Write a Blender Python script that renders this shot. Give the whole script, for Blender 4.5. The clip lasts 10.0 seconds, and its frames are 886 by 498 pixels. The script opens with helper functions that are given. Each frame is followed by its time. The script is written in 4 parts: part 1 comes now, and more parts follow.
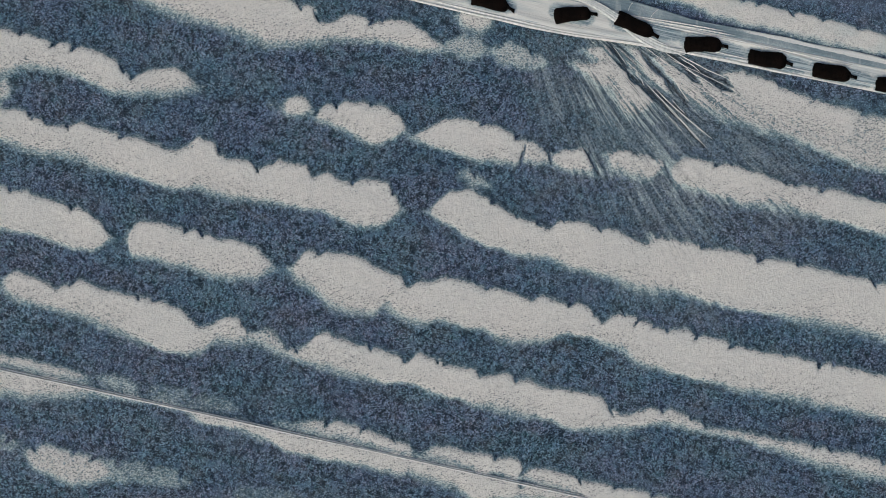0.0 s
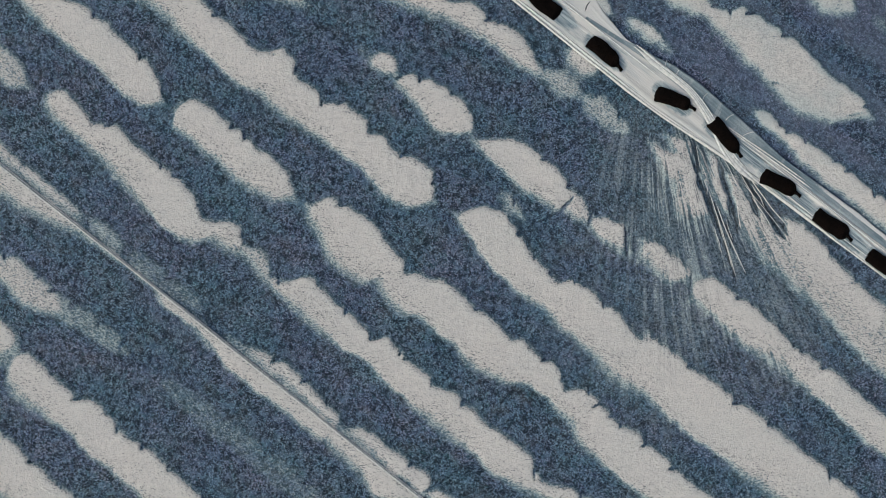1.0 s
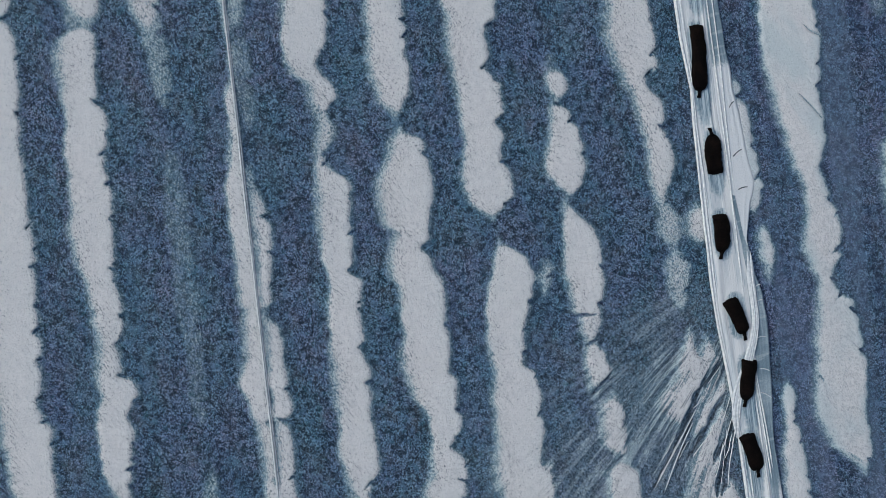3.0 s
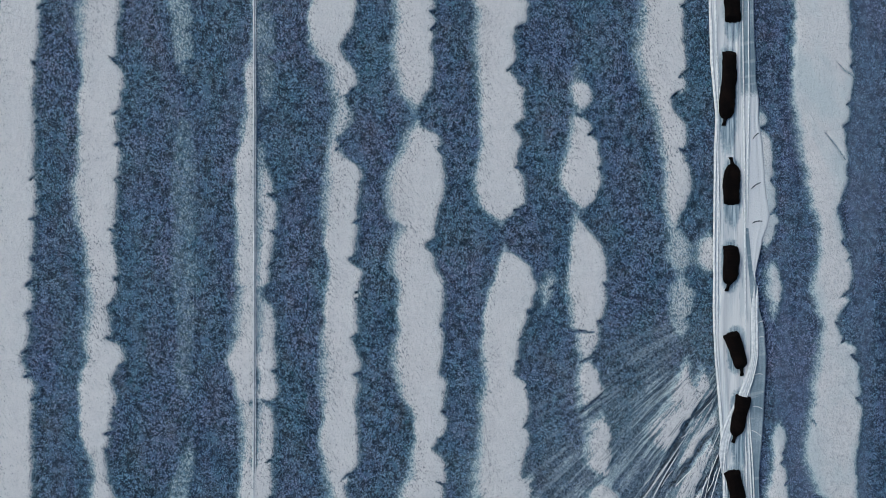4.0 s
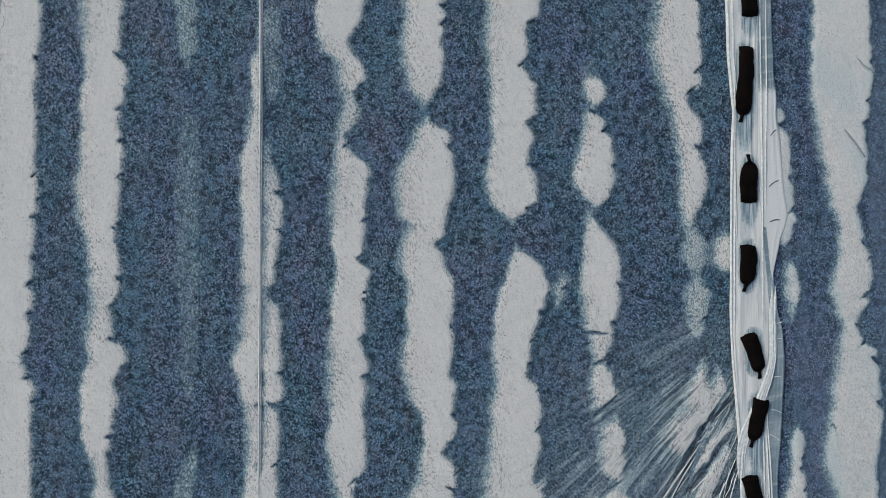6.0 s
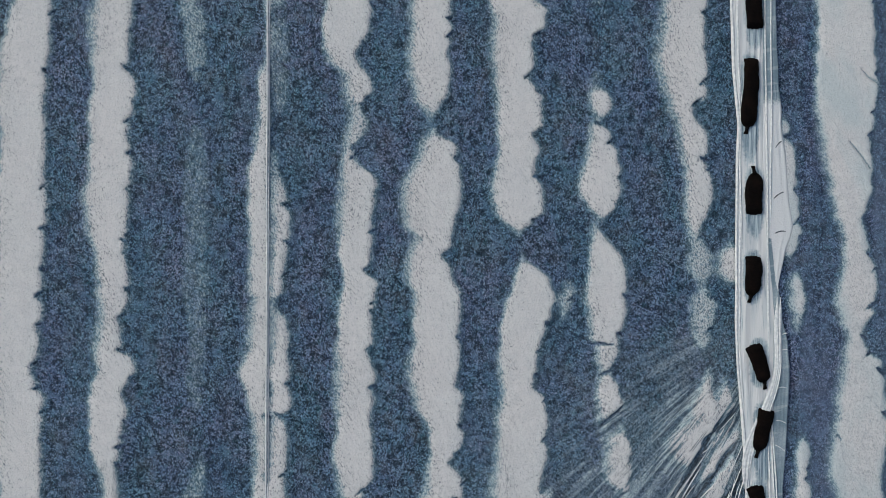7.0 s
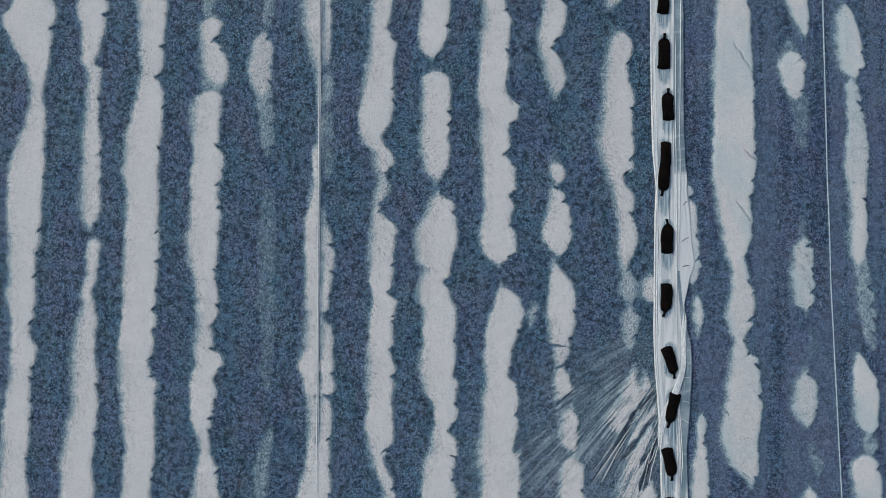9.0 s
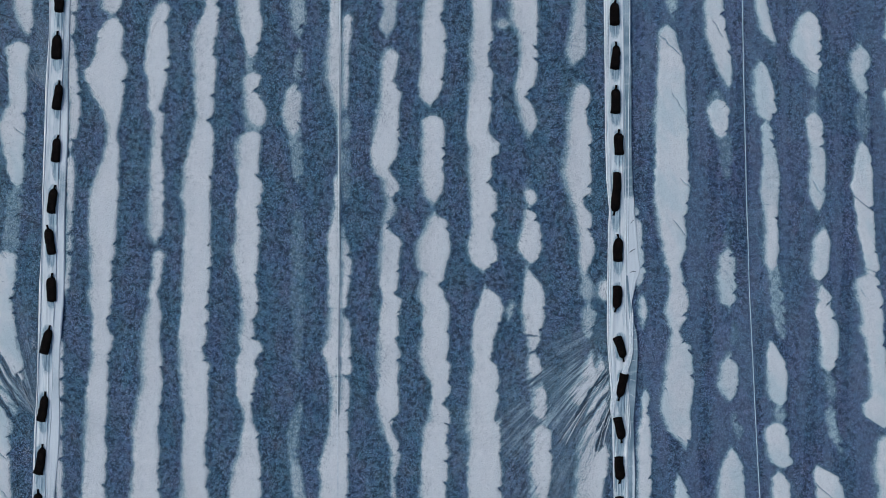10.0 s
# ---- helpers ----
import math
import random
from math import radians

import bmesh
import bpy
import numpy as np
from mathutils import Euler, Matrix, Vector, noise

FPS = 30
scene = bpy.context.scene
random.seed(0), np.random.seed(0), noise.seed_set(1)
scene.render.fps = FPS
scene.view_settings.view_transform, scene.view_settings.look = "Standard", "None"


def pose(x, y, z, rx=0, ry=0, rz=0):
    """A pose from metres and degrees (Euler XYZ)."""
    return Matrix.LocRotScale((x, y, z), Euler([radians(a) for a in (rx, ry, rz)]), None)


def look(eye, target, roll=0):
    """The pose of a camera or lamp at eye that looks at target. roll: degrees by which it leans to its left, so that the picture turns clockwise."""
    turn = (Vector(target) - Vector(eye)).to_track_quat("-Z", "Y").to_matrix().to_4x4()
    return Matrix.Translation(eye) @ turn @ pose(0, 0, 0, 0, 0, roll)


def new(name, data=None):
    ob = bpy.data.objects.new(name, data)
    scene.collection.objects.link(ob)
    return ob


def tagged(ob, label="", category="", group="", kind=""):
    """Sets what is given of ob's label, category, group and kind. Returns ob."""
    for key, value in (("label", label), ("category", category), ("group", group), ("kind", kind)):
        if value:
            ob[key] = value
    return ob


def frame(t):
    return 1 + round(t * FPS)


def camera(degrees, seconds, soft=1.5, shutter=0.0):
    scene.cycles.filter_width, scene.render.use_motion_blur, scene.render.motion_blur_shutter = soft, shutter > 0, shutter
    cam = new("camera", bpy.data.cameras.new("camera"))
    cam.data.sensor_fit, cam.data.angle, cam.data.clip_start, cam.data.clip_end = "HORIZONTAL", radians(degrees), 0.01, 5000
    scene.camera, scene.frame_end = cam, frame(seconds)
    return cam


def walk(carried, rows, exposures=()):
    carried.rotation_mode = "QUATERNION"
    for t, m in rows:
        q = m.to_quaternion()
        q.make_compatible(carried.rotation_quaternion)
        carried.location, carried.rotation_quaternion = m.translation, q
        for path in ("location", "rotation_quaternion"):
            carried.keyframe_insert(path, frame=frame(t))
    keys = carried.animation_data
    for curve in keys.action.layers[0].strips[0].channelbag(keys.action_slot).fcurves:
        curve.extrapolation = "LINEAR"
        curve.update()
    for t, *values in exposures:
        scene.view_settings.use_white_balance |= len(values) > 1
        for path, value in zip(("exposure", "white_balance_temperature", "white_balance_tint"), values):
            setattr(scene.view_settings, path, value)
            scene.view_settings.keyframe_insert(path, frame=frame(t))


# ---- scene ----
cam = camera(60.0, 10.0, soft=0.6)
# seconds, eye x, y, z, then the turns about x, y, z in degrees: straight down, turning, hovering, rising
PATH = [
    (0, 0.2560, -0.0845, 7.3750, 0.637, -1.049, -77.55),
    (0.5, 0.3380, -0.0988, 7.3850, 0.06, -0.403, -65.12),
    (1, 0.3230, -0.0870, 7.3900, 0.132, -0.086, -51.74),
    (1.5, 0.2690, -0.0403, 7.3980, 0.166, -0.235, -39.76),
    (2, 0.2525, -0.0656, 7.3800, 0.465, 0.222, -26.62),
    (2.5, 0.1090, 0.0, 7.3400, 0.422, -0.527, -15.48),
    (2.7, 0.1040, 0.0, 7.3250, 0.33, -0.45, -11.48),
    (4, 0.102, 0.0519, 7.1936, -0.249, -0.009, -0.07),
    (4.5, 0.0955, 0.0193, 7.158, -0.234, 0.066, -0.066),
    (5, 0.0776, -0.0172, 7.11, -0.036, 0.082, -0.016),
    (6.5, 0.0, 0.0, 7.0155, 0.212, 0.179, 0.0),
    (7, -0.0182, 0.0939, 7.0623, 0.172, 0.235, -0.013),
    (7.5, -0.0299, 0.1517, 7.1029, 0.389, 0.164, 0.006),
    (8, -0.0625, 0.2274, 7.529, 0.608, 0.187, 0.05),
    (8.5, -0.0672, 0.3461, 8.5565, 0.308, 0.113, 0.133),
    (9, -0.0256, 0.4636, 9.8231, 0.069, 0.234, 0.218),
    (9.5, 0.0121, 0.5771, 10.9947, -0.152, 0.28, 0.16),
    (10, 0.04, 0.7163, 12.238, -0.446, 0.169, 0.168),
]
EXPOSURES = [
    (0.0, 0.0, 6520, 2), (1.2, 0.0, 6520, 2), (2.0, 0.0, 6220, 2), (2.4, 0.0, 6080, 2), (2.7, 0.0, 5780, 2), (3.8, 0.0, 5550, 1), (4.5, 0.0, 5600, 1), (5.2, 0.0, 5720, 1),
    (6.5, 0.0, 6180, 1), (7.0, 0.0, 5960, 2), (7.5, 0.0, 5960, 2), (8.5, 0.0, 5900, 2), (9.2, 0.0, 5740, 2), (10.0, 0.0, 5270, 1),
]
walk(cam, [(t, pose(*p)) for t, *p in PATH], EXPOSURES)

# ---------------------------------------------------------------- light: a dull overcast day
world = bpy.data.worlds.new("overcast_sky")
scene.world = world
world.use_nodes = True
wn, wl = world.node_tree.nodes, world.node_tree.links
sky = wn.new("ShaderNodeTexSky")
sky.sky_type = "NISHITA"
sky.sun_disc = False
sky.sun_elevation = radians(40)
sky.sun_rotation = radians(300)
sky.air_density, sky.dust_density, sky.ozone_density = 1.0, 6.0, 1.0
wl.new(sky.outputs["Color"], wn["Background"].inputs["Color"])
wn["Background"].inputs["Strength"].default_value = 0.10
sun_data = bpy.data.lights.new("sun", "SUN")
sun_data.energy, sun_data.angle, sun_data.color = 0.98, radians(25), (1.0, 0.97, 0.93)
sun = new("sun", sun_data)
sun.matrix_world = look((-30, 17, 30), (0, 0, 0))

# ---------------------------------------------------------------- materials


class Nodes:
    """A small helper to write node materials."""

    def __init__(self, name):
        self.m = bpy.data.materials.new(name)
        self.m.use_nodes = True
        self.t = self.m.node_tree
        self.bsdf = self.t.nodes["Principled BSDF"]
        self.place = self.t.nodes.new("ShaderNodeTexCoord").outputs["Object"]

    def put(self, socket, value):
        if isinstance(value, bpy.types.NodeSocket):
            self.t.links.new(value, socket)
        else:
            socket.default_value = value

    def math(self, op, a, b=0.0, c=0.0, clamp=False):
        n = self.t.nodes.new("ShaderNodeMath")
        n.operation, n.use_clamp = op, clamp
        for s, v in zip(n.inputs, (a, b, c)):
            self.put(s, v)
        return n.outputs[0]

    def scaled(self, sx, sy, sz, turn=0.0):
        n = self.t.nodes.new("ShaderNodeMapping")
        n.vector_type = "TEXTURE"
        n.inputs["Rotation"].default_value = (0, 0, radians(turn))
        n.inputs["Scale"].default_value = (1 / sx, 1 / sy, 1 / sz)
        self.t.links.new(self.place, n.inputs["Vector"])
        return n.outputs[0]

    def noise(self, scale, detail=3.0, rough=0.55, vector=None, distort=0.0):
        n = self.t.nodes.new("ShaderNodeTexNoise")
        self.put(n.inputs["Vector"], vector or self.place)
        n.inputs["Scale"].default_value, n.inputs["Detail"].default_value = scale, detail
        n.inputs["Roughness"].default_value, n.inputs["Distortion"].default_value = rough, distort
        return n.outputs["Fac"]

    def voronoi(self, scale, vector=None, feature="F1"):
        n = self.t.nodes.new("ShaderNodeTexVoronoi")
        n.feature = feature
        self.put(n.inputs["Vector"], vector or self.place)
        n.inputs["Scale"].default_value = scale
        return n.outputs["Distance"]

    def span(self, v, a, b, c=0.0, d=1.0, smooth=True):
        n = self.t.nodes.new("ShaderNodeMapRange")
        n.interpolation_type = "SMOOTHSTEP" if smooth else "LINEAR"
        for s, x in zip(n.inputs, (v, a, b, c, d)):
            self.put(s, x)
        return n.outputs[0]

    def mix(self, f, a, b):
        n = self.t.nodes.new("ShaderNodeMix")
        n.data_type = "RGBA"
        for s, x in ((n.inputs[0], f), (n.inputs[6], a), (n.inputs[7], b)):
            self.put(s, (*x, 1.0) if isinstance(x, tuple) else x)
        return n.outputs[2]

    def times(self, a, b):
        n = self.t.nodes.new("ShaderNodeMix")
        n.data_type, n.blend_type = "RGBA", "MULTIPLY"
        n.inputs[0].default_value = 1.0
        self.put(n.inputs[6], a)
        self.put(n.inputs[7], b)
        return n.outputs[2]

    def attribute(self, name):
        n = self.t.nodes.new("ShaderNodeAttribute")
        n.attribute_name = name
        return n.outputs["Fac"]

    def bump(self, height, strength, distance):
        n = self.t.nodes.new("ShaderNodeBump")
        self.put(n.inputs["Height"], height)
        self.put(n.inputs["Strength"], strength)
        n.inputs["Distance"].default_value = distance
        self.t.links.new(n.outputs[0], self.bsdf.inputs["Normal"])

    def done(self, color, rough, metal=0.0, spec=0.4):
        self.put(self.bsdf.inputs["Base Color"], (*color, 1.0) if isinstance(color, tuple) else color)
        self.put(self.bsdf.inputs["Roughness"], rough)
        self.bsdf.inputs["Metallic"].default_value = metal
        self.bsdf.inputs["Specular IOR Level"].default_value = spec
        return self.m


def fleece_material(name, cx, cy, turns, reach, fleck):
    """Thin white crop fleece: dry and white where it stands off the soil, dark and crumbly where it clings to it wet.
    Wrinkles run out from (cx, cy), as many as turns says."""
    n = Nodes(name)
    dry, pull = n.attribute("dry"), n.attribute("pull")
    crumb = n.noise(42, 4, 0.7, distort=0.4)
    clod = n.noise(11, 3)
    cloud = n.noise(1.3, 3)
    tint = n.noise(2.6, 2)
    # wrinkles
    sep = n.t.nodes.new("ShaderNodeSeparateXYZ")
    n.t.links.new(n.place, sep.inputs[0])
    dx, dy = n.math("SUBTRACT", sep.outputs[0], cx), n.math("SUBTRACT", sep.outputs[1], cy)
    angle = n.math("ARCTAN2", n.math("MULTIPLY", dy, -1), n.math("MULTIPLY", dx, -1))
    way = n.math("SQRT", n.math("ADD", n.math("MULTIPLY", dx, dx), n.math("MULTIPLY", dy, dy)))
    join = n.t.nodes.new("ShaderNodeCombineXYZ")
    n.put(join.inputs[0], n.math("MULTIPLY", angle, turns))
    n.put(join.inputs[1], n.math("MULTIPLY", way, reach))
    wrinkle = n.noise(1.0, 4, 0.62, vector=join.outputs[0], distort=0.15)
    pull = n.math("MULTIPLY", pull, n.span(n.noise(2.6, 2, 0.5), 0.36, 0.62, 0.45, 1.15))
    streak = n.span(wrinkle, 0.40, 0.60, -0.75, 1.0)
    both = n.t.nodes.new("ShaderNodeCombineXYZ")
    n.put(both.inputs[0], n.math("MULTIPLY", angle, turns * 0.9))
    n.put(both.inputs[1], n.math("MULTIPLY", way, reach * 0.6))
    both.inputs[2].default_value = 7.3
    fine = n.noise(1.0, 2, 0.5, vector=both.outputs[0], distort=0.3)
    # where it is dry
    speck = n.noise(1.0, 2, 0.6, vector=n.scaled(82, 42, 60, 28), distort=0.6)
    e = n.math("ADD", dry, n.math("MULTIPLY", n.math("SUBTRACT", speck, 0.5), fleck))
    e = n.math("ADD", e, n.math("MULTIPLY", n.math("SUBTRACT", clod, 0.5), 0.8))
    e = n.math("ADD", e, n.math("MULTIPLY", n.math("MULTIPLY", streak, pull), 2.1))
    white = n.span(e, 0.08 - 0.6 / fleck, 0.08 + 0.6 / fleck)
    mist = n.span(n.math("ADD", dry, n.math("MULTIPLY", n.math("SUBTRACT", clod, 0.5), 0.6)), -1.15, 0.35, 0.0, 0.60)
    # colours: wet cloth on crumbs and stalks, with short pale fibres lying all ways
    lint = n.span(n.noise(1.0, 2, 0.5, vector=n.scaled(112, 38, 60, 32), distort=0.7), 0.53, 0.63)
    for sx, sy, turn in ((104, 36, -38), (90, 34, 78), (118, 44, 5)):
        lint = n.math("MAXIMUM", lint, n.span(n.noise(1.0, 2, 0.5, vector=n.scaled(sx, sy, 60, turn), distort=0.7), 0.54, 0.64))
    body = n.noise(1.0, 2, 0.6, vector=n.scaled(60, 46, 60, 10), distort=0.6)
    wisp = n.math("ADD", n.math("MULTIPLY", lint, 0.66 if fleck > 2 else 0.58), n.span(body, 0.40, 0.60, -0.48, 0.34))
    wisp = n.math("ADD", wisp, n.span(n.noise(27, 3, 0.6, distort=0.5), 0.36, 0.64, -0.38, 0.36, smooth=False), clamp=True)
    wet = n.mix(wisp, (0.001, 0.005, 0.014), (0.335, 0.435, 0.560))
    wet = n.mix(n.span(crumb, 0.54, 0.70, 0.0, 0.55), wet, (0.007, 0.019, 0.036))
    hue = n.mix(n.span(tint, 0.42, 0.60), (0.022, 0.090, 0.156), (0.042, 0.080, 0.172))
    wet = n.mix(0.16, wet, hue)
    wet = n.mix(n.span(n.noise(15, 2), 0.54, 0.68, 0.0, 0.40), wet, (0.064, 0.082, 0.160))
    wet = n.mix(n.span(n.noise(1.0, 2, vector=n.scaled(17, 17, 17, 50)), 0.55, 0.68, 0.0, 0.40), wet, (0.022, 0.105, 0.120))
    wet = n.mix(n.span(n.noise(1.0, 2, vector=n.scaled(6, 6, 6, 70)), 0.56, 0.68, 0.0, 0.35), wet, (0.100, 0.092, 0.088))
    band = n.noise(1.0, 3, 0.55, vector=n.scaled(3.4, 0.32, 1))
    wet = n.mix(n.span(band, 0.48, 0.68, 0.0, 0.34), wet, (0.105, 0.160, 0.215))
    wet = n.mix(n.span(cloud, 0.40, 0.7, 0.0, 0.30), wet, (0.030, 0.070, 0.128))
    hole = n.noise(1.0, 2, 0.6, vector=n.scaled(62, 42, 60, 40), distort=0.7)
    wet = n.mix(n.span(hole, 0.55, 0.63, 0.0, 0.85 if fleck > 2 else 0.62), wet, n.mix(n.span(tint, 0.42, 0.58), (0.001, 0.006, 0.011), (0.003, 0.004, 0.011)))
    chaff = n.noise(1.0, 2, vector=n.scaled(9, 9, 9, 25))
    glint = n.mix(n.span(chaff, 0.42, 0.58), (0.310, 0.450, 0.520), (0.400, 0.430, 0.530))
    bright = n.math("MULTIPLY", lint, n.span(n.noise(1.0, 2, vector=n.scaled(70, 55, 60, -20)), 0.50, 0.62))
    wet = n.mix(n.math("MULTIPLY", bright, n.span(n.noise(4.5, 3), 0.35, 0.65, 0.45, 0.90)), wet, glint)
    clump = n.noise(15, 3, 0.65, distort=0.3)
    wet = n.mix(n.span(clump, 0.50, 0.34, 0.0, 0.74), wet, (0.006, 0.016, 0.028))
    wet = n.mix(n.span(clump, 0.52, 0.68, 0.0, 0.44), wet, (0.150, 0.225, 0.300))
    # soil shows through browner in some places, algae greener in others
    stain = n.mix(n.span(n.noise(1.0, 3, 0.6, vector=n.scaled(1.9, 0.8, 1)), 0.38, 0.62), (0.89, 1.02, 1.035), (1.06, 0.98, 1.07))
    wet = n.times(wet, stain)
    wet = n.times(wet, n.mix(n.span(n.noise(1.0, 2, 0.6, vector=n.scaled(4.2, 2.4, 1, 15)), 0.36, 0.64), (0.89, 0.99, 1.07), (1.00, 1.02, 1.03)))
    if fleck < 2:
        rows = n.noise(1.0, 2, 0.5, vector=n.scaled(4.6, 0.22, 1))
        wet = n.mix(n.span(rows, 0.38, 0.60, 0.0, 0.42), wet, (0.120, 0.168, 0.245))
        wet = n.mix(n.span(rows, 0.46, 0.34, 0.0, 0.30), wet, (0.028, 0.044, 0.095))
        wet = n.times(wet, n.mix(0.5, (1.10, 0.99, 1.02), (1.04, 0.99, 1.03)))
    drawn = n.mix(n.span(hole, 0.40, 0.58), (0.370, 0.440, 0.500), (0.020, 0.040, 0.066))
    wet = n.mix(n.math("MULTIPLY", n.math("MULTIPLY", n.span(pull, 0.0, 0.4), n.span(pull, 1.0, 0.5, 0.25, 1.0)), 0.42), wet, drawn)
    # drawn pleats: crests paled, shade of the hollows put into the colour
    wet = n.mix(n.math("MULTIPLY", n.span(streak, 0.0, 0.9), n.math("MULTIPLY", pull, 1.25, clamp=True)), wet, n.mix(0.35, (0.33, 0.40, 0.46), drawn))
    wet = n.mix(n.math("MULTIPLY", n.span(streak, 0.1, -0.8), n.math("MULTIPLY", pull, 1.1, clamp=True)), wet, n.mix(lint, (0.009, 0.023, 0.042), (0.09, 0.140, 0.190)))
    wet = n.mix(mist, wet, n.mix(wisp, (0.090, 0.170, 0.220), (0.345, 0.445, 0.490)))
    # near-black for pressed tufts, and for the shade painted into drawn creases
    wet = n.mix(n.math("MULTIPLY", n.span(dry, -1.8, -2.6), n.span(crumb, 0.62, 0.42, 0.45, 0.92)), wet, (0.004, 0.009, 0.014))
    relief = n.noise(1.0, 3, 0.6, vector=n.scaled(125, 52, 60, 28), distort=0.6)
    pale = n.mix(n.span(clod, 0.3, 0.7), (0.622, 0.606, 0.604), (0.672, 0.652, 0.645))
    pale = n.mix(n.span(cloud, 0.3, 0.7, 0.0, 0.4), pale, (0.595, 0.606, 0.612))
    # the nap's embossed shading, put into the pale cloth colour
    pale = n.mix(n.span(relief, 0.53, 0.67, 0.0, 0.42), pale, (0.34, 0.38, 0.42))
    rim = n.mix(n.span(dry, 0.0, 0.55), (0.44, 0.525, 0.555), pale)
    # dark pin-holes in the dry cloth, fewer towards its lee side
    pit = n.math("ADD", n.noise(1.0, 2, 0.6, vector=n.scaled(125, 50, 60, 28), distort=0.5), n.span(dry, 0.4, 2.7, 0.065, -0.075, smooth=False))
    rim = n.mix(n.span(pit, 0.60, 0.655, 0.0, 0.85 if fleck > 2 else 0.35), rim, (0.060, 0.085, 0.110))
    if fleck < 2.5:
        rim = n.mix(n.span(n.noise(1.0, 3, 0.55, vector=n.scaled(2.2, 1.1, 1, 20)), 0.42, 0.66, 0.0, 0.45), rim, (0.400, 0.510, 0.540))
    colour = n.mix(white, wet, rim)
    # shade in the creases between the drawn pleats, painted as dark lines
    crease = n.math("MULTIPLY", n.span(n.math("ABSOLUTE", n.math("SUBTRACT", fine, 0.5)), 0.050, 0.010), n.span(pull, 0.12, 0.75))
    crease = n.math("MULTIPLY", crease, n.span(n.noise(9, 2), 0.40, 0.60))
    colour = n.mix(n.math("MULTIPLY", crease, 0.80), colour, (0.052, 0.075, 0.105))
    lumps = n.math("ADD", n.math("MULTIPLY", wisp, 0.9), n.math("MULTIPLY", relief, 0.8))
    lumps = n.math("ADD", lumps, n.math("MULTIPLY", n.math("MULTIPLY", streak, pull), 0.5))
    n.bump(lumps, n.span(white, 0.0, 1.0, 0.6, 0.45), 0.012)
    return n.done(colour, n.span(white, 0.0, 1.0, 0.62, 0.85), spec=0.22)


def hem_material():
    n = Nodes("fleece_edge_dry")
    damp = n.attribute("damp")
    thread = n.noise(1.0, 4, 0.6, vector=n.scaled(110, 3.0, 20))
    wide = n.noise(1.0, 3, 0.5, vector=n.scaled(16, 2.2, 4))
    grain = n.noise(90, 3)
    c = n.mix(n.span(wide, 0.34, 0.56), (0.53, 0.555, 0.575), (0.645, 0.645, 0.645))
    c = n.mix(n.math("MULTIPLY", n.span(thread, 0.56, 0.66), n.span(wide, 0.54, 0.40)), c, (0.33, 0.39, 0.43))
    wet = n.mix(n.span(thread, 0.40, 0.60), (0.085, 0.150, 0.205), (0.400, 0.470, 0.515))
    edge = n.math("ADD", damp, n.math("MULTIPLY", n.math("SUBTRACT", n.noise(38, 3), 0.5), 0.9))
    edge = n.math("ADD", edge, n.math("MULTIPLY", n.math("SUBTRACT", thread, 0.5), 1.0))
    c = n.mix(n.span(edge, 0.25, 0.85, 0.0, 0.9), c, wet)
    n.bump(n.math("ADD", thread, n.math("MULTIPLY", grain, 0.3)), 0.45, 0.008)
    return n.done(c, 0.8, spec=0.22)


def flap_material():
    n = Nodes("fleece_edge_thin")
    damp = n.attribute("damp")
    thread = n.noise(1.0, 3, 0.6, vector=n.scaled(70, 4.0, 20))
    wide = n.noise(2.2, 3)
    across = n.noise(1.0, 2, 0.5, vector=n.scaled(2.5, 20, 4, 10))
    grain = n.noise(60, 3)
    c = n.mix(n.span(wide, 0.4, 0.62), (0.175, 0.235, 0.280), (0.330, 0.385, 0.425))
    c = n.mix(n.span(grain, 0.4, 0.65, 0.0, 0.4), c, (0.13, 0.18, 0.22))
    c = n.mix(n.span(across, 0.63, 0.67, 0, 0.28), c, (0.56, 0.58, 0.60))
    c = n.mix(n.span(thread, 0.55, 0.7, 0, 0.35), c, (0.50, 0.54, 0.57))
    white = n.mix(n.span(grain, 0.5, 0.75, 0.0, 0.4), (0.63, 0.635, 0.645), (0.46, 0.50, 0.53))
    c = n.mix(n.span(n.math("ADD", damp, n.math("MULTIPLY", n.math("SUBTRACT", grain, 0.5), 0.6)), 0.3, 0.7), white, c)
    n.bump(n.math("ADD", thread, grain), 0.4, 0.006)
    return n.done(c, 0.7, spec=0.25)


def fold_material(name, low, high):
    n = Nodes(name)
    c = n.mix(n.span(n.noise(30, 3), 0.35, 0.65), low, high)
    c = n.mix(n.span(n.noise(2.5, 2), 0.40, 0.62, 0.0, 0.35), c, low)
    n.bump(n.noise(120, 2), 0.3, 0.004)
    return n.done(c, 0.8, spec=0.25)


def bag_material(name, dark, dust):
    n = Nodes(name)
    thread = n.noise(1.0, 2, 0.5, vector=n.scaled(330, 60, 200))
    patch = n.noise(13, 4)
    c = n.mix(n.span(patch, 0.42, 0.72, 0.0, 0.75), dark, dust)
    c = n.mix(n.span(thread, 0.5, 0.75, 0.0, 0.35), c, (0.018, 0.013, 0.011))
    n.bump(n.math("ADD", thread, n.math("MULTIPLY", patch, 2.0)), 0.6, 0.006)
    return n.done(c, 0.85, spec=0.06)


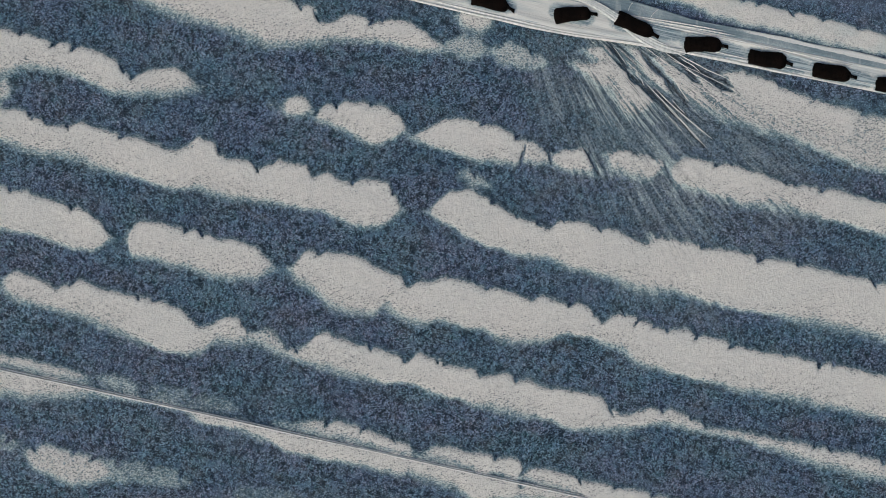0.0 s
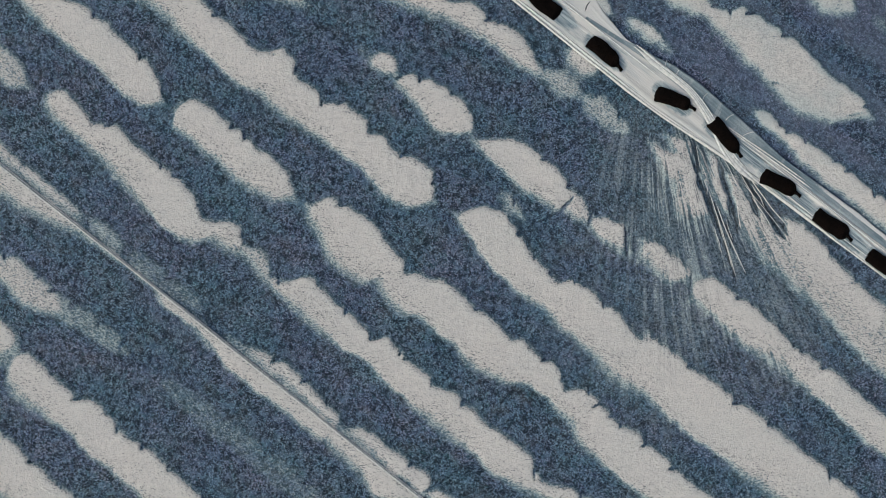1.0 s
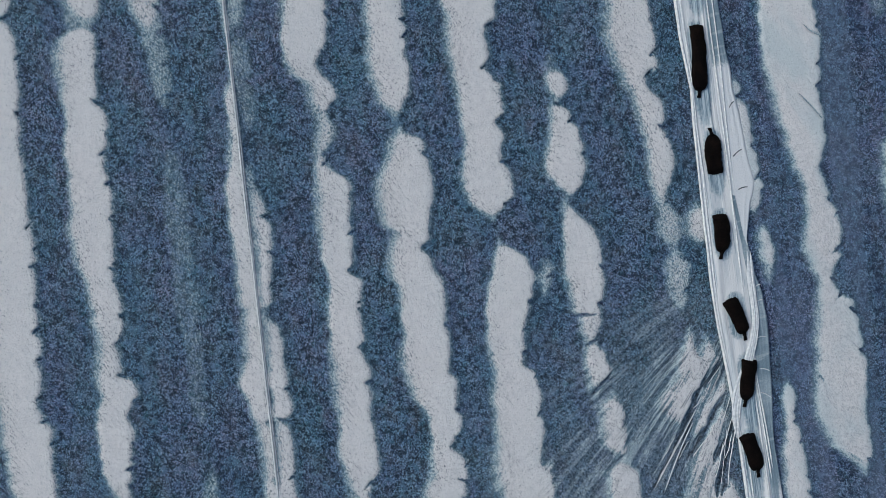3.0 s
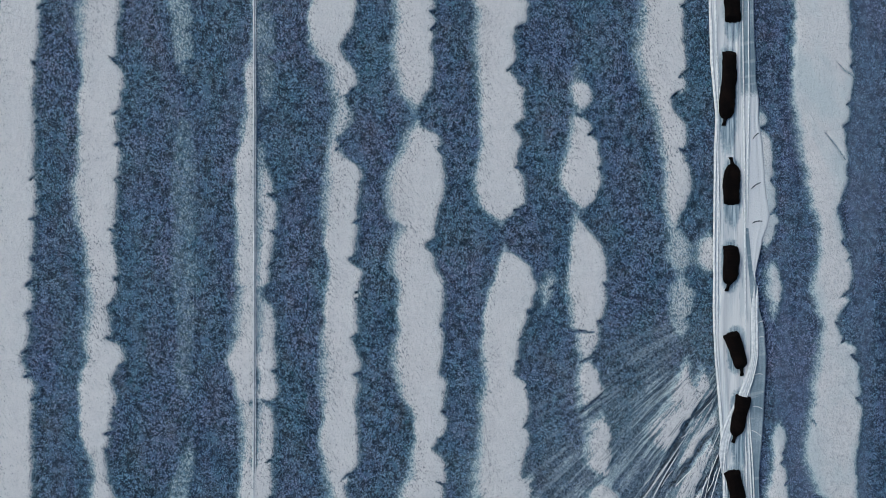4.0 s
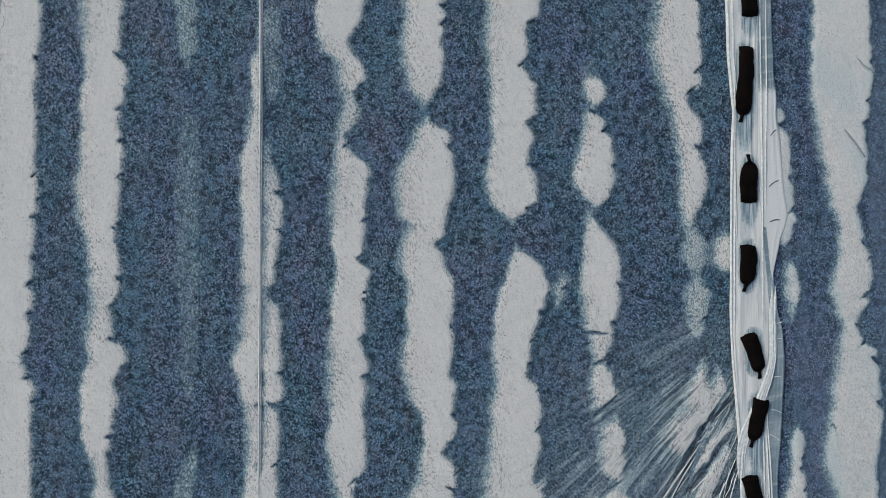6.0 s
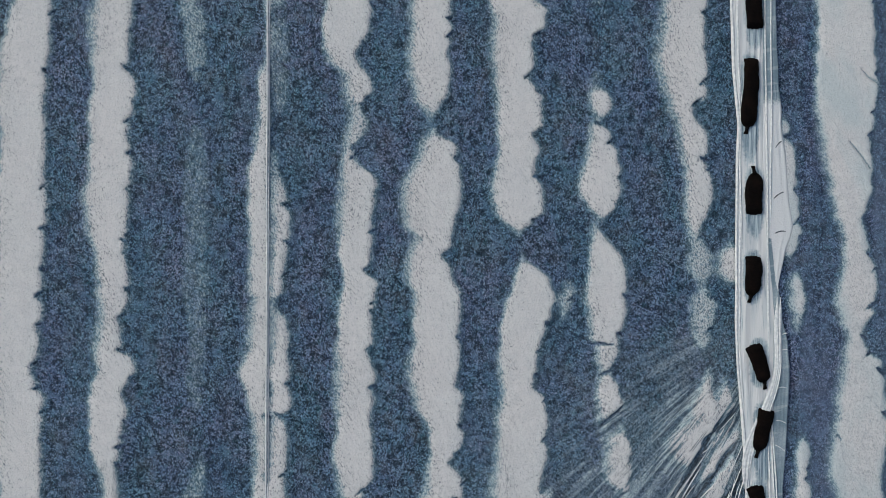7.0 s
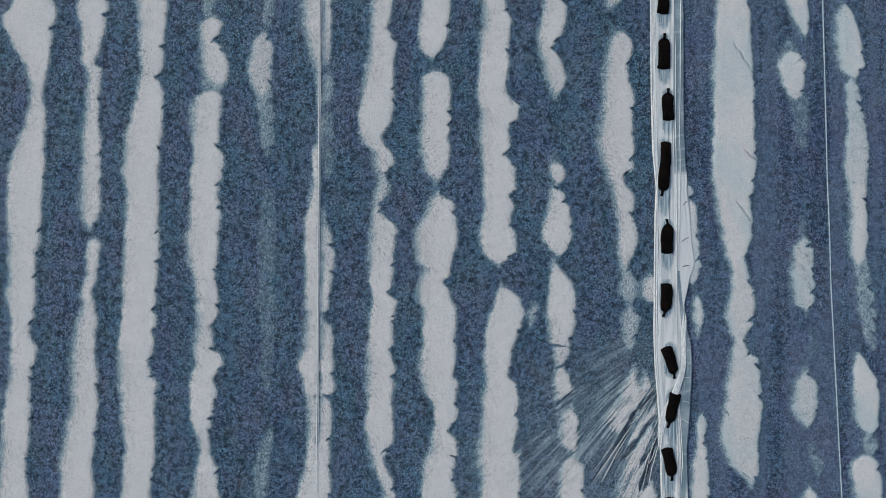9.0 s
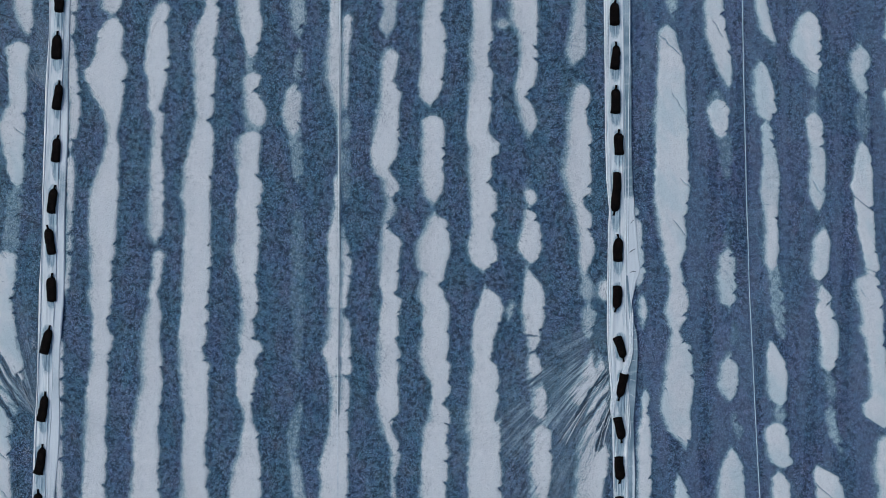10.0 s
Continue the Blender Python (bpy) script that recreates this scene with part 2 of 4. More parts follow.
def soil_material():
    n = Nodes("damp_soil")
    c = n.mix(n.span(n.noise(9, 5, 0.65), 0.3, 0.7), (0.045, 0.034, 0.026), (0.115, 0.090, 0.068))
    c = n.mix(n.span(n.noise(0.05, 3), 0.42, 0.6), c, (0.055, 0.062, 0.030))
    n.bump(n.noise(30, 4, 0.7), 0.8, 0.03)
    return n.done(c, 0.9, spec=0.2)


FAN = (3.03, -0.61)
FAN_WEST = (-6.42, -2.10)
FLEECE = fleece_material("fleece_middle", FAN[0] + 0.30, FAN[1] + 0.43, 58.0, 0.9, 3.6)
FLEECE_WEST = fleece_material("fleece_west", FAN_WEST[0] + 0.10, FAN_WEST[1] - 0.20, 15.0, 0.8, 2.2)
FLEECE_EAST = fleece_material("fleece_east", -2.0, 8.5, 120.0, 0.8, 1.95)
HEM, FLAP, FOLD, SOIL = hem_material(), flap_material(), fold_material("fleece_fold", (0.50, 0.52, 0.545), (0.68, 0.685, 0.69)), soil_material()
BAG = bag_material("black_woven_plastic", (0.0022, 0.0016, 0.0015), (0.008, 0.0045, 0.0035))
DAMP_FOLD = fold_material("fleece_fold_damp", (0.25, 0.34, 0.41), (0.46, 0.53, 0.57))
# dark copy of the fold colour, standing in for shade in creases
CREASE_SHADE = fold_material("fleece_crease_shade", (0.055, 0.065, 0.075), (0.16, 0.18, 0.20))
TIE = bag_material("black_cord", (0.006, 0.006, 0.007), (0.02, 0.018, 0.016))

# ---------------------------------------------------------------- helpers for meshes


def mesh_from(name, verts, faces, material, smooth=True):
    me = bpy.data.meshes.new(name)
    me.vertices.add(len(verts))
    me.vertices.foreach_set("co", np.asarray(verts, dtype=np.float32).ravel())
    f = np.asarray(faces, dtype=np.int32)
    me.loops.add(f.size)
    me.loops.foreach_set("vertex_index", f.ravel())
    me.polygons.add(len(f))
    me.polygons.foreach_set("loop_start", np.arange(0, f.size, 4, dtype=np.int32))
    me.polygons.foreach_set("use_smooth", np.full(len(f), smooth))
    me.update(calc_edges=True)
    me.validate()
    me.materials.append(material)
    return me


def grid_faces(rows, cols):
    i = np.arange(rows * cols).reshape(rows, cols)
    return np.stack([i[:-1, :-1], i[:-1, 1:], i[1:, 1:], i[1:, :-1]], -1).reshape(-1, 4)


def part(name, bm, material, parent, label=""):
    me = bpy.data.meshes.new(name)
    bm.to_mesh(me)
    bm.free()
    for p in me.polygons:
        p.use_smooth = True
    me.materials.append(material)
    ob = new(name, me)
    ob.parent = parent
    return tagged(ob, label)


def wander(v, seed, step):
    """Smooth random values along v, between -1 and 1, with a new one each step."""
    rng = np.random.RandomState(seed)
    k = rng.uniform(-1, 1, 4096)
    u = np.asarray(v) / step + 2000
    i = np.floor(u).astype(int)
    f = u - i
    f = f * f * (3 - 2 * f)
    return k[i % 4096] * (1 - f) + k[(i + 1) % 4096] * f


# ---------------------------------------------------------------- ground
bm = bmesh.new()
bmesh.ops.create_grid(bm, x_segments=40, y_segments=40, size=1500)
me = bpy.data.meshes.new("ground")
bm.to_mesh(me)
bm.free()
me.materials.append(SOIL)
tagged(new("ground", me), "wide flat field of damp brown soil", "ground", kind="structure")

# ---------------------------------------------------------------- the covered field
# The sheets meet along two lines, where their edges overlap and are weighed down.


def seam_east(y):
    return 2.80 - 0.022 * y + 0.012 * np.sin(1.3 * y)


def seam_west(y):
    return -6.28 + 0.040 * y + 0.015 * np.sin(1.1 * y + 1)


def steps(a, b, fine_a, fine_b, fine, coarse):
    lo = np.arange(fine_a, a, -coarse)[1:][::-1] if a < fine_a else np.array([])
    hi = np.arange(fine_b, b, coarse)[1:] if b > fine_b else np.array([])
    return np.concatenate([lo, np.linspace(fine_a, fine_b, int(round((fine_b - fine_a) / fine)) + 1), hi])


YS = steps(-11, 11, -5.3, 4.9, 0.015, 0.11)
XS = steps(-13, 13, -7.5, 7.5, 0.015, 0.11)
X, Y = np.meshgrid(XS, YS)
DRY = np.full(X.shape, -1.5)
TUFTS = []


def dry_patch(row, full, *knots):
    """A stretch where the fleece stands off the soil, along a plant row at x = row: knots of y and the two edges beside the row.
    The east edge is scalloped by the plants, the west edge frays out. full: 1 dry, less: half wet."""
    k = np.array(sorted(knots))
    seed = int(abs(row) * 100 + abs(k[0, 0]) * 37) % 1000
    over = 0.03
    top, low = k[-1, 0] + over, k[0, 0] - over
    inside = (YS > low - 0.35) & (YS < top + 0.35)
    y = YS[inside]
    left, right = np.interp(y, k[:, 0], row + k[:, 1]), np.interp(y, k[:, 0], row + k[:, 2])
    near_end = np.clip(np.minimum(top - y, y - low) / (0.16 if full < 1 else 0.09), 0.05, 1)
    slim = np.sqrt(1 - (1 - near_end) ** 2)
    left, right = (left + right) / 2 - (right - left) / 2 * slim, (left + right) / 2 + (right - left) / 2 * slim
    right = right + 0.014 * wander(y, seed + 1, 0.05) + (0.014 if row > -2.5 else 0.030)
    pick = random.Random(seed)
    at = low + pick.uniform(0.05, 0.25)
    while at < top - 0.05:
        deep, tall = 0.008 + 0.066 * pick.random() ** 2.0, pick.uniform(0.030, 0.070)
        above = np.clip(1 - np.abs(y - at) / np.where(y > at, tall * 0.6, tall * 1.5), 0, 1)
        right = right - deep * above ** 1.4
        TUFTS.append((float(np.interp(at, y, right)), at, deep))
        at += pick.uniform(0.08, 0.40)
    left = left + 0.018 * wander(y, seed + 2, 0.07) + 0.016
    cols = (XS > left.min() - 0.35) & (XS < right.max() + 0.35)
    x = XS[cols][None, :]
    fray = 0.108 + 0.066 * wander(y, seed + 3, 0.55)[:, None]
    dl, dr = (x - left[:, None]) / fray, (right[:, None] - x) / 0.040
    dl = np.where(dl < 0, dl * 2.2, dl)
    end = np.minimum(top - y, y - low)[:, None] / 0.05 + 0.4
    v = np.minimum(np.minimum(dl, dr), end)
    v = np.clip(v, -1.5, 3.0 if full >= 1 else 1.15 * full - 0.42)
    at = np.ix_(inside, cols)
    DRY[at] = np.maximum(DRY[at], v)


row = -6.80
dry_patch(row, 1, (4.03, .11, .27), (4.30, 0, .27), (4.66, -.07, .27))
dry_patch(row, 1, (1.65, -.07, .13), (1.87, -.14, .13), (2.23, -.23, .14), (2.59, -.27, .16), (2.95, -.11, .18), (3.40, -.13, .18), (3.85, -.16, .23))
dry_patch(row, .30, (.61, -.23, .07), (.97, -.18, .04), (1.33, -.14, .09), (1.56, -.09, .13))
dry_patch(row, 1, (-1.53, -.46, .14), (-1.20, -.46, .12), (-.93, -.48, .03), (-.48, -.49, -.02), (-.20, -.49, -.05), (.07, -.47, 0), (.52, -.41, .04))
dry_patch(row, .55, (-2.77, -.55, -.10), (-2.65, -.53, -.17), (-2.29, -.51, -.06), (-1.74, -.49, .05), (-1.20, -.46, .09), (-1.08, -.47, .08))
dry_patch(row, 1, (-5.28, -.56, -.15), (-4.28, -.55, -.12), (-3.37, -.55, -.08), (-2.83, -.55, -.10), (-2.29, -.51, -.10), (-1.74, -.50, -.15))
row = -5.99
dry_patch(row, 1, (2.19, .02, .07), (2.42, .02, .17), (2.78, .02, .23), (3.50, 0, .18), (3.94, 0, .11), (4.66, -.01, .20))
dry_patch(row, 1, (-.11, -.07, .02), (.25, -.04, .06), (.97, -.02, .09), (1.60, 0, .12), (2.05, 0, .12))
dry_patch(row, 1, (-5.28, -.26, -.13), (-4.37, -.23, -.11), (-3.37, -.20, -.07), (-2.28, -.18, -.07), (-1.29, -.18, -.05), (-.83, -.18, -.07))
row = -5.36
dry_patch(row, 1, (4.34, .01, .14), (4.41, -.08, .23), (4.66, -.08, .26))
dry_patch(row, 1, (1.21, -.28, .18), (1.33, -.28, .19), (1.52, -.27, .20), (1.70, -.21, .20), (1.88, -.13, .19), (2.06, -.05, .22), (2.24, -.02, .20), (2.42, 0, .17), (2.60, -.01, .20), (2.78, -.05, .24), (2.96, -.16, .26), (3.14, -.27, .29), (3.32, -.34, .31), (3.44, -.36, .35), (3.54, -.24, .32), (3.68, -.19, .26), (3.86, -.16, .26), (4.04, -.13, .28), (4.23, -.01, .24))
dry_patch(row, 1, (-5.28, -.45, -.04), (-4.28, -.41, 0), (-3.46, -.43, 0), (-3.10, -.38, -.03), (-2.64, -.36, .02), (-2.37, -.36, -.03), (-2.10, -.34, 0), (-1.74, -.34, .03), (-1.37, -.29, .02), (-1.19, -.25, .04), (-.83, -.24, .12), (-.61, -.22, 0), (-.38, -.24, .09), (-.11, -.31, .09), (.07, -.25, .08), (.34, -.27, .09), (.61, -.27, .15), (.97, -.29, .16), (1.35, -.28, .19), (1.47, -.27, .20))
row = -4.59
dry_patch(row, 1, (.73, -.04, .05), (.84, -.10, .10), (.98, -.11, .14), (1.25, -.11, .15), (1.52, -.08, .14), (1.79, -.10, .16), (2.06, -.07, .12), (2.24, -.06, .11), (2.42, -.04, .13), (2.60, -.03, .14), (2.75, -.03, .16), (2.82, -.11, .05), (2.96, -.12, .13), (3.14, -.12, .16), (3.32, -.13, .20), (3.50, -.17, .23), (3.68, -.15, .23), (3.86, -.13, .21), (4.04, -.12, .21), (4.22, -.08, .18), (4.40, -.03, .25), (4.49, .03, .23))
dry_patch(row, 1, (-5.27, -.45, 0), (-4.27, -.42, .05), (-3.37, -.41, .07), (-2.91, -.35, .07), (-2.64, -.37, .08), (-2.46, -.35, .07), (-2.28, -.37, .04), (-2.01, -.31, .09), (-1.73, -.27, .10), (-1.55, -.22, .12), (-1.19, -.22, .12), (-.83, -.21, .07), (-.65, -.19, .08), (-.47, -.15, .12), (-.29, -.10, .09), (-.11, -.10, .03), (.16, -.04, .11), (.35, -.04, .12), (.55, -.04, .16))
row = -3.91
dry_patch(row, 1, (.59, -.23, .22), (.71, -.23, .18), (.98, -.21, .21), (1.16, -.20, .22), (1.43, -.26, .19), (1.61, -.25, .21), (1.88, -.23, .23), (2.06, -.18, .25), (2.33, -.11, .27), (2.51, -.06, .24), (2.65, -.05, .17), (2.78, -.03, .25), (2.96, -.05, .26), (3.23, -.05, .28), (3.59, -.08, .30), (3.77, -.09, .25), (4.04, -.07, .31), (4.17, 0, .34), (4.40, .11, .34), (4.67, .13, .31))
dry_patch(row, 1, (-5.27, -.27, .15), (-4.27, -.25, .16), (-3.36, -.27, .20), (-3.09, -.25, .13), (-2.91, -.25, .19), (-2.64, -.25, .11), (-2.18, -.22, .17), (-2.00, -.22, .18), (-1.73, -.27, .17), (-1.46, -.28, .18), (-1.19, -.30, .19), (-1.03, -.32, .07), (-.83, -.31, .14), (-.56, -.29, .16), (-.38, -.27, .18), (-.19, -.24, .17), (.08, -.27, .19), (.26, -.25, .21), (.53, -.24, .23), (.73, -.23, .20), (.85, -.22, .19))
row = -3.10
dry_patch(row, 1, (3.68, -.05, .11), (3.86, -.06, .18), (4.13, -.14, .22), (4.40, -.20, .18), (4.67, -.16, .18))
dry_patch(row, .35, (3.46, -.07, .09), (3.70, -.06, .11), (3.82, -.06, .16))
dry_patch(row, 1, (2.60, 0, .27), (2.74, -.05, .29), (2.96, -.07, .23), (3.14, -.07, .13), (3.37, -.11, .22))
dry_patch(row, .40, (2.49, -.09, .23), (2.65, -.03, .27), (2.77, -.05, .28))
dry_patch(row, 1, (.14, -.16, .12), (.26, -.22, .14), (.61, -.25, .16), (.98, -.20, .20), (1.16, -.20, .14), (1.34, -.23, .18), (1.61, -.16, .24), (1.79, -.18, .14), (1.97, -.18, .16), (2.24, -.21, .20), (2.44, -.14, .20))
dry_patch(row, 1, (-2.26, -.10, .13), (-2.14, -.06, .05), (-1.91, -.10, .05), (-1.73, -.20, .09), (-1.55, -.20, .11), (-1.37, -.21, .16), (-1.19, -.20, .09), (-1.02, -.14, .22), (-.90, -.14, .22), (-.82, -.14, .11), (-.55, -.11, .07), (-.28, -.13, .17), (.08, -.13, .12), (.28, -.21, .14), (.40, -.23, .15))
dry_patch(row, 1, (-5.27, -.25, .17), (-4.27, -.27, .19), (-3.36, -.31, .20), (-2.91, -.28, .21), (-2.72, -.18, .19), (-2.54, -.13, .14), (-2.36, -.13, .19), (-2.12, -.06, .05), (-2.00, -.09, .05))
row = -2.33
dry_patch(row, .55, (4.02, -.03, .11), (4.22, -.08, .13), (4.67, -.10, .13))
dry_patch(row, .35, (3.37, -.05, .09), (3.73, -.01, .08))
dry_patch(row, .80, (2.44, -.18, .04), (2.74, -.26, .07), (3.19, -.17, .09))
dry_patch(row, .40, (1.72, -.07, .10), (2.15, -.09, .09), (2.47, -.16, .06), (2.59, -.22, .05))
dry_patch(row, .06, (-1.27, -.05, .06), (-.82, -.04, .08), (-.28, -.09, .12), (.26, -.05, .09), (.71, -.08, .11), (1.16, -.05, .08))
dry_patch(row, .30, (-2.93, -.10, .08), (-2.81, -.11, .05), (-2.36, -.15, .03), (-1.86, 0, .12))
dry_patch(row, .60, (-5.26, -.11, .10), (-4.26, -.08, .12), (-3.36, -.06, .14), (-2.79, -.11, .07))
row = -1.65
dry_patch(row, 1, (1.05, -.14, .01), (1.17, -.10, .01), (1.35, -.06, .01), (1.71, -.10, .01), (1.89, -.03, .03), (2.34, -.03, .03), (2.79, -.07, .02), (3.06, -.16, .02), (3.32, -.23, .02), (3.68, -.22, .02), (4.04, -.19, .02), (4.67, -.17, .02))
dry_patch(row, 1, (2.86, .03, .14), (3.24, .03, .15), (3.68, .03, .15), (4.04, .02, .19), (4.29, .03, .22))
dry_patch(row, .50, (2.38, .04, .17), (2.67, .04, .17))
dry_patch(row, .15, (1.44, .05, .17), (2.16, .05, .17))
dry_patch(row, 1, (-2.37, -.20, .16), (-2.25, -.17, -.02), (-2.09, -.15, -.02), (-1.83, -.12, -.01), (-1.57, -.15, 0), (-1.31, -.19, 0), (-1.12, -.25, 0), (-1.03, -.28, .01), (-.94, -.26, .01), (-.80, -.20, .01), (-.54, -.20, .01), (-.34, -.16, .02), (-.28, -.20, .02), (-.02, -.19, .02), (.24, -.19, .01), (.50, -.21, .01), (.76, -.19, .01), (.91, -.19, .01), (1.01, -.15, .01), (1.22, -.09, .01), (1.43, -.09, .01), (1.58, -.11, .01), (1.70, -.10, .01))
dry_patch(row, 1, (-.34, .02, .06), (-.28, .03, .14), (-.02, .03, .16), (.24, .03, .19), (.44, .01, .20), (.60, .01, .17), (.76, .02, .12), (.95, .02, .10))
dry_patch(row, 1, (-2.37, -.20, .16), (-2.25, -.01, .14), (-2.03, -.01, .16), (-1.83, 0, .18), (-1.57, 0, .17), (-1.42, .01, .16), (-1.31, .01, .21), (-1.05, .01, .19), (-.80, .01, .19), (-.64, .01, .19), (-.49, .01, .15), (-.40, .01, .06))
dry_patch(row, 1, (-5.26, -.31, .14), (-4.08, -.34, .17), (-3.44, -.34, .17), (-3.17, -.29, .15), (-2.90, -.34, .15), (-2.72, -.31, .16), (-2.54, -.25, .16), (-2.13, -.14, .16), (-2.01, -.14, -.02))
row = -.84
dry_patch(row, .70, (4.01, -.14, -.01), (4.13, -.19, .06), (4.40, -.12, .10), (4.67, -.15, .12))
dry_patch(row, 1, (2.31, -.29, .14), (2.43, -.28, .15), (2.70, -.26, .13), (2.88, -.21, .14), (3.10, -.19, .17), (3.28, -.17, .04), (3.51, -.16, .12), (3.75, -.14, .12))
dry_patch(row, 1, (1.45, -.10, .07), (1.53, -.11, .13), (1.63, -.13, .14), (1.71, -.14, .11), (1.79, -.24, .02), (1.89, -.29, -.02), (2.00, -.32, .07), (2.15, -.33, .12), (2.31, -.29, .14), (2.46, -.28, .14), (2.58, -.27, .14))
dry_patch(row, .70, (.82, -.16, .12), (.94, -.13, -.03), (1.07, -.13, -.02), (1.19, -.11, .07), (1.30, -.07, .10), (1.39, -.07, .03), (1.48, -.10, .07), (1.60, -.12, .13))
dry_patch(row, 1, (-.61, -.19, .13), (-.49, -.17, .13), (-.28, -.16, .18), (-.18, -.15, .19), (-.12, -.15, .10), (.08, -.18, .14), (.24, -.18, .16), (.39, -.18, .13), (.55, -.17, .17), (.70, -.17, .19), (.81, -.16, .15), (.86, -.15, 0), (.99, -.13, -.02))
dry_patch(row, 1, (-2.37, -.06, .10), (-2.25, -.14, .02), (-2.09, -.17, .07), (-1.98, -.20, .15), (-1.78, -.22, .15), (-1.57, -.21, .13), (-1.42, -.19, .13), (-1.26, -.21, .16), (-1.05, -.21, .18), (-.90, -.21, .12), (-.69, -.19, .14), (-.46, -.17, .13), (-.34, -.16, .16))
dry_patch(row, 1, (-5.25, -.08, .10), (-4.44, -.08, .14), (-3.89, -.03, .12), (-3.35, .01, .11), (-3.08, .01, .08), (-2.90, .01, .15), (-2.62, -.01, .17), (-2.44, -.05, .14), (-2.26, -.09, .03), (-2.08, -.12, .03), (-1.96, -.20, .15))
row = -.14
dry_patch(row, 1, (2.91, -.14, -.03), (3.03, -.26, .06), (3.24, -.26, .14), (3.51, -.24, .15), (3.78, -.22, .19), (4.05, -.23, .17), (4.27, -.22, .12), (4.41, -.19, .13), (4.67, -.17, .17))
dry_patch(row, 1, (1.34, -.06, .02), (1.41, -.14, .07), (1.48, -.19, .11), (1.63, -.22, .15), (1.79, -.24, .16), (1.92, -.25, .12), (2.05, -.24, .17), (2.15, -.22, .17), (2.31, -.21, .17), (2.70, -.21, .15))
dry_patch(row, 1, (-.40, -.19, .25), (-.28, -.20, .25), (-.18, -.25, .17), (-.02, -.28, .15), (.06, -.24, .06), (.13, -.20, .16), (.24, -.17, .17), (.29, -.25, .19), (.39, -.29, .20), (.50, -.30, .25), (.65, -.29, .26), (.81, -.25, .24), (.96, -.16, .22), (1.07, -.14, .20), (1.15, -.08, .05))
dry_patch(row, 1, (-2.38, -.20, .21), (-2.26, -.10, .23), (-2.03, -.08, .28), (-1.93, -.07, .24), (-1.83, -.05, .12), (-1.78, -.05, .20), (-1.67, -.05, .26), (-1.54, -.05, .28), (-1.47, -.08, .23), (-1.36, -.16, .26), (-1.21, -.21, .28), (-1.11, -.24, .21), (-1.00, -.25, .23), (-.85, -.24, .25), (-.74, -.17, .24), (-.59, -.21, .23), (-.43, -.19, .25), (-.27, -.20, .25), (-.15, -.26, .17))
dry_patch(row, 1, (-5.25, -.19, .22), (-4.07, -.20, .23), (-3.35, -.22, .21), (-2.89, -.22, .23), (-2.62, -.21, .26), (-2.40, -.20, .21), (-2.22, -.19, .25), (-2.10, -.09, .26))
row = .60
dry_patch(row, 1, (2.22, -.21, .29), (2.34, -.24, .19), (2.52, -.26, .13), (2.88, -.22, .17), (3.15, -.21, .17), (3.42, -.17, .19), (3.64, -.19, .11), (3.96, -.19, .19), (4.23, -.15, .15), (4.68, -.19, .17))
dry_patch(row, 1, (.30, -.05, .11), (.37, -.13, .18), (.44, -.18, .26), (.55, -.22, .27), (.65, -.22, .26), (.78, -.20, .24), (.86, -.19, .17), (1.01, -.17, .25), (1.17, -.16, .15), (1.25, -.17, .30), (1.38, -.18, .24), (1.48, -.19, .26), (1.58, -.20, .21), (1.63, -.22, .15), (1.79, -.22, .18), (1.89, -.23, .18), (2.00, -.23, .14), (2.05, -.23, .24), (2.15, -.20, .28), (2.31, -.21, .30), (2.33, -.22, .24), (2.45, -.25, .15))
dry_patch(row, .75, (4.16, .15, .49), (4.22, .15, .49))
dry_patch(row, 1, (-1.53, -.18, .29), (-1.41, -.17, .30), (-1.23, -.13, .29), (-1.16, -.13, .16), (-1.05, -.14, .19), (-.90, -.17, .21), (-.74, -.15, .24), (-.59, -.15, .30), (-.49, -.13, .33), (-.38, -.10, .36), (-.28, -.06, .36), (-.15, -.02, .31), (-.07, 0, .21), (.01, .04, .08))
dry_patch(row, 1, (-2.38, -.18, .32), (-2.26, -.22, .19), (-2.08, -.22, .22), (-1.93, -.20, .26), (-1.78, -.19, .30), (-1.57, -.18, .29), (-1.40, -.17, .30), (-1.28, -.14, .29))
dry_patch(row, 1, (-2.38, -.18, .32), (-2.26, .19, .36), (-2.14, .22, .35))
dry_patch(row, 1, (-5.25, -.21, .33), (-4.07, -.18, .36), (-3.34, -.20, .36), (-2.80, -.21, .34), (-2.21, -.17, .32), (-2.09, -.22, .22))
row = 1.32
dry_patch(row, 1, (2.43, -.01, .08), (2.51, -.05, .13), (2.66, -.10, .17), (2.84, -.14, .13), (3.02, -.19, -.01), (3.20, -.21, .12), (3.42, -.15, .17), (3.69, -.13, .17), (3.96, -.12, .17), (4.23, -.28, .18), (4.68, -.29, .16))
dry_patch(row, .20, (1.44, -.05, .16), (1.56, -.04, .11), (1.68, -.02, .08))
dry_patch(row, 1, (.41, .01, .13), (.50, -.05, .21), (.60, -.13, .23), (.70, -.17, .25), (.86, -.12, .24), (1.01, -.07, .21), (1.17, -.05, .16), (1.27, -.02, .08), (1.32, .01, .10), (1.40, -.04, .18), (1.52, -.07, .14), (1.56, -.04, .06))
dry_patch(row, .70, (-.47, -.31, -.24), (-.34, -.31, -.16), (-.25, -.30, -.16))
dry_patch(row, 1, (-.75, -.02, .21), (-.64, -.06, .26), (-.49, -.07, .29), (-.28, -.08, .30), (-.07, -.06, .28), (.08, -.05, .24), (.19, -.03, .13), (.30, -.01, .04))
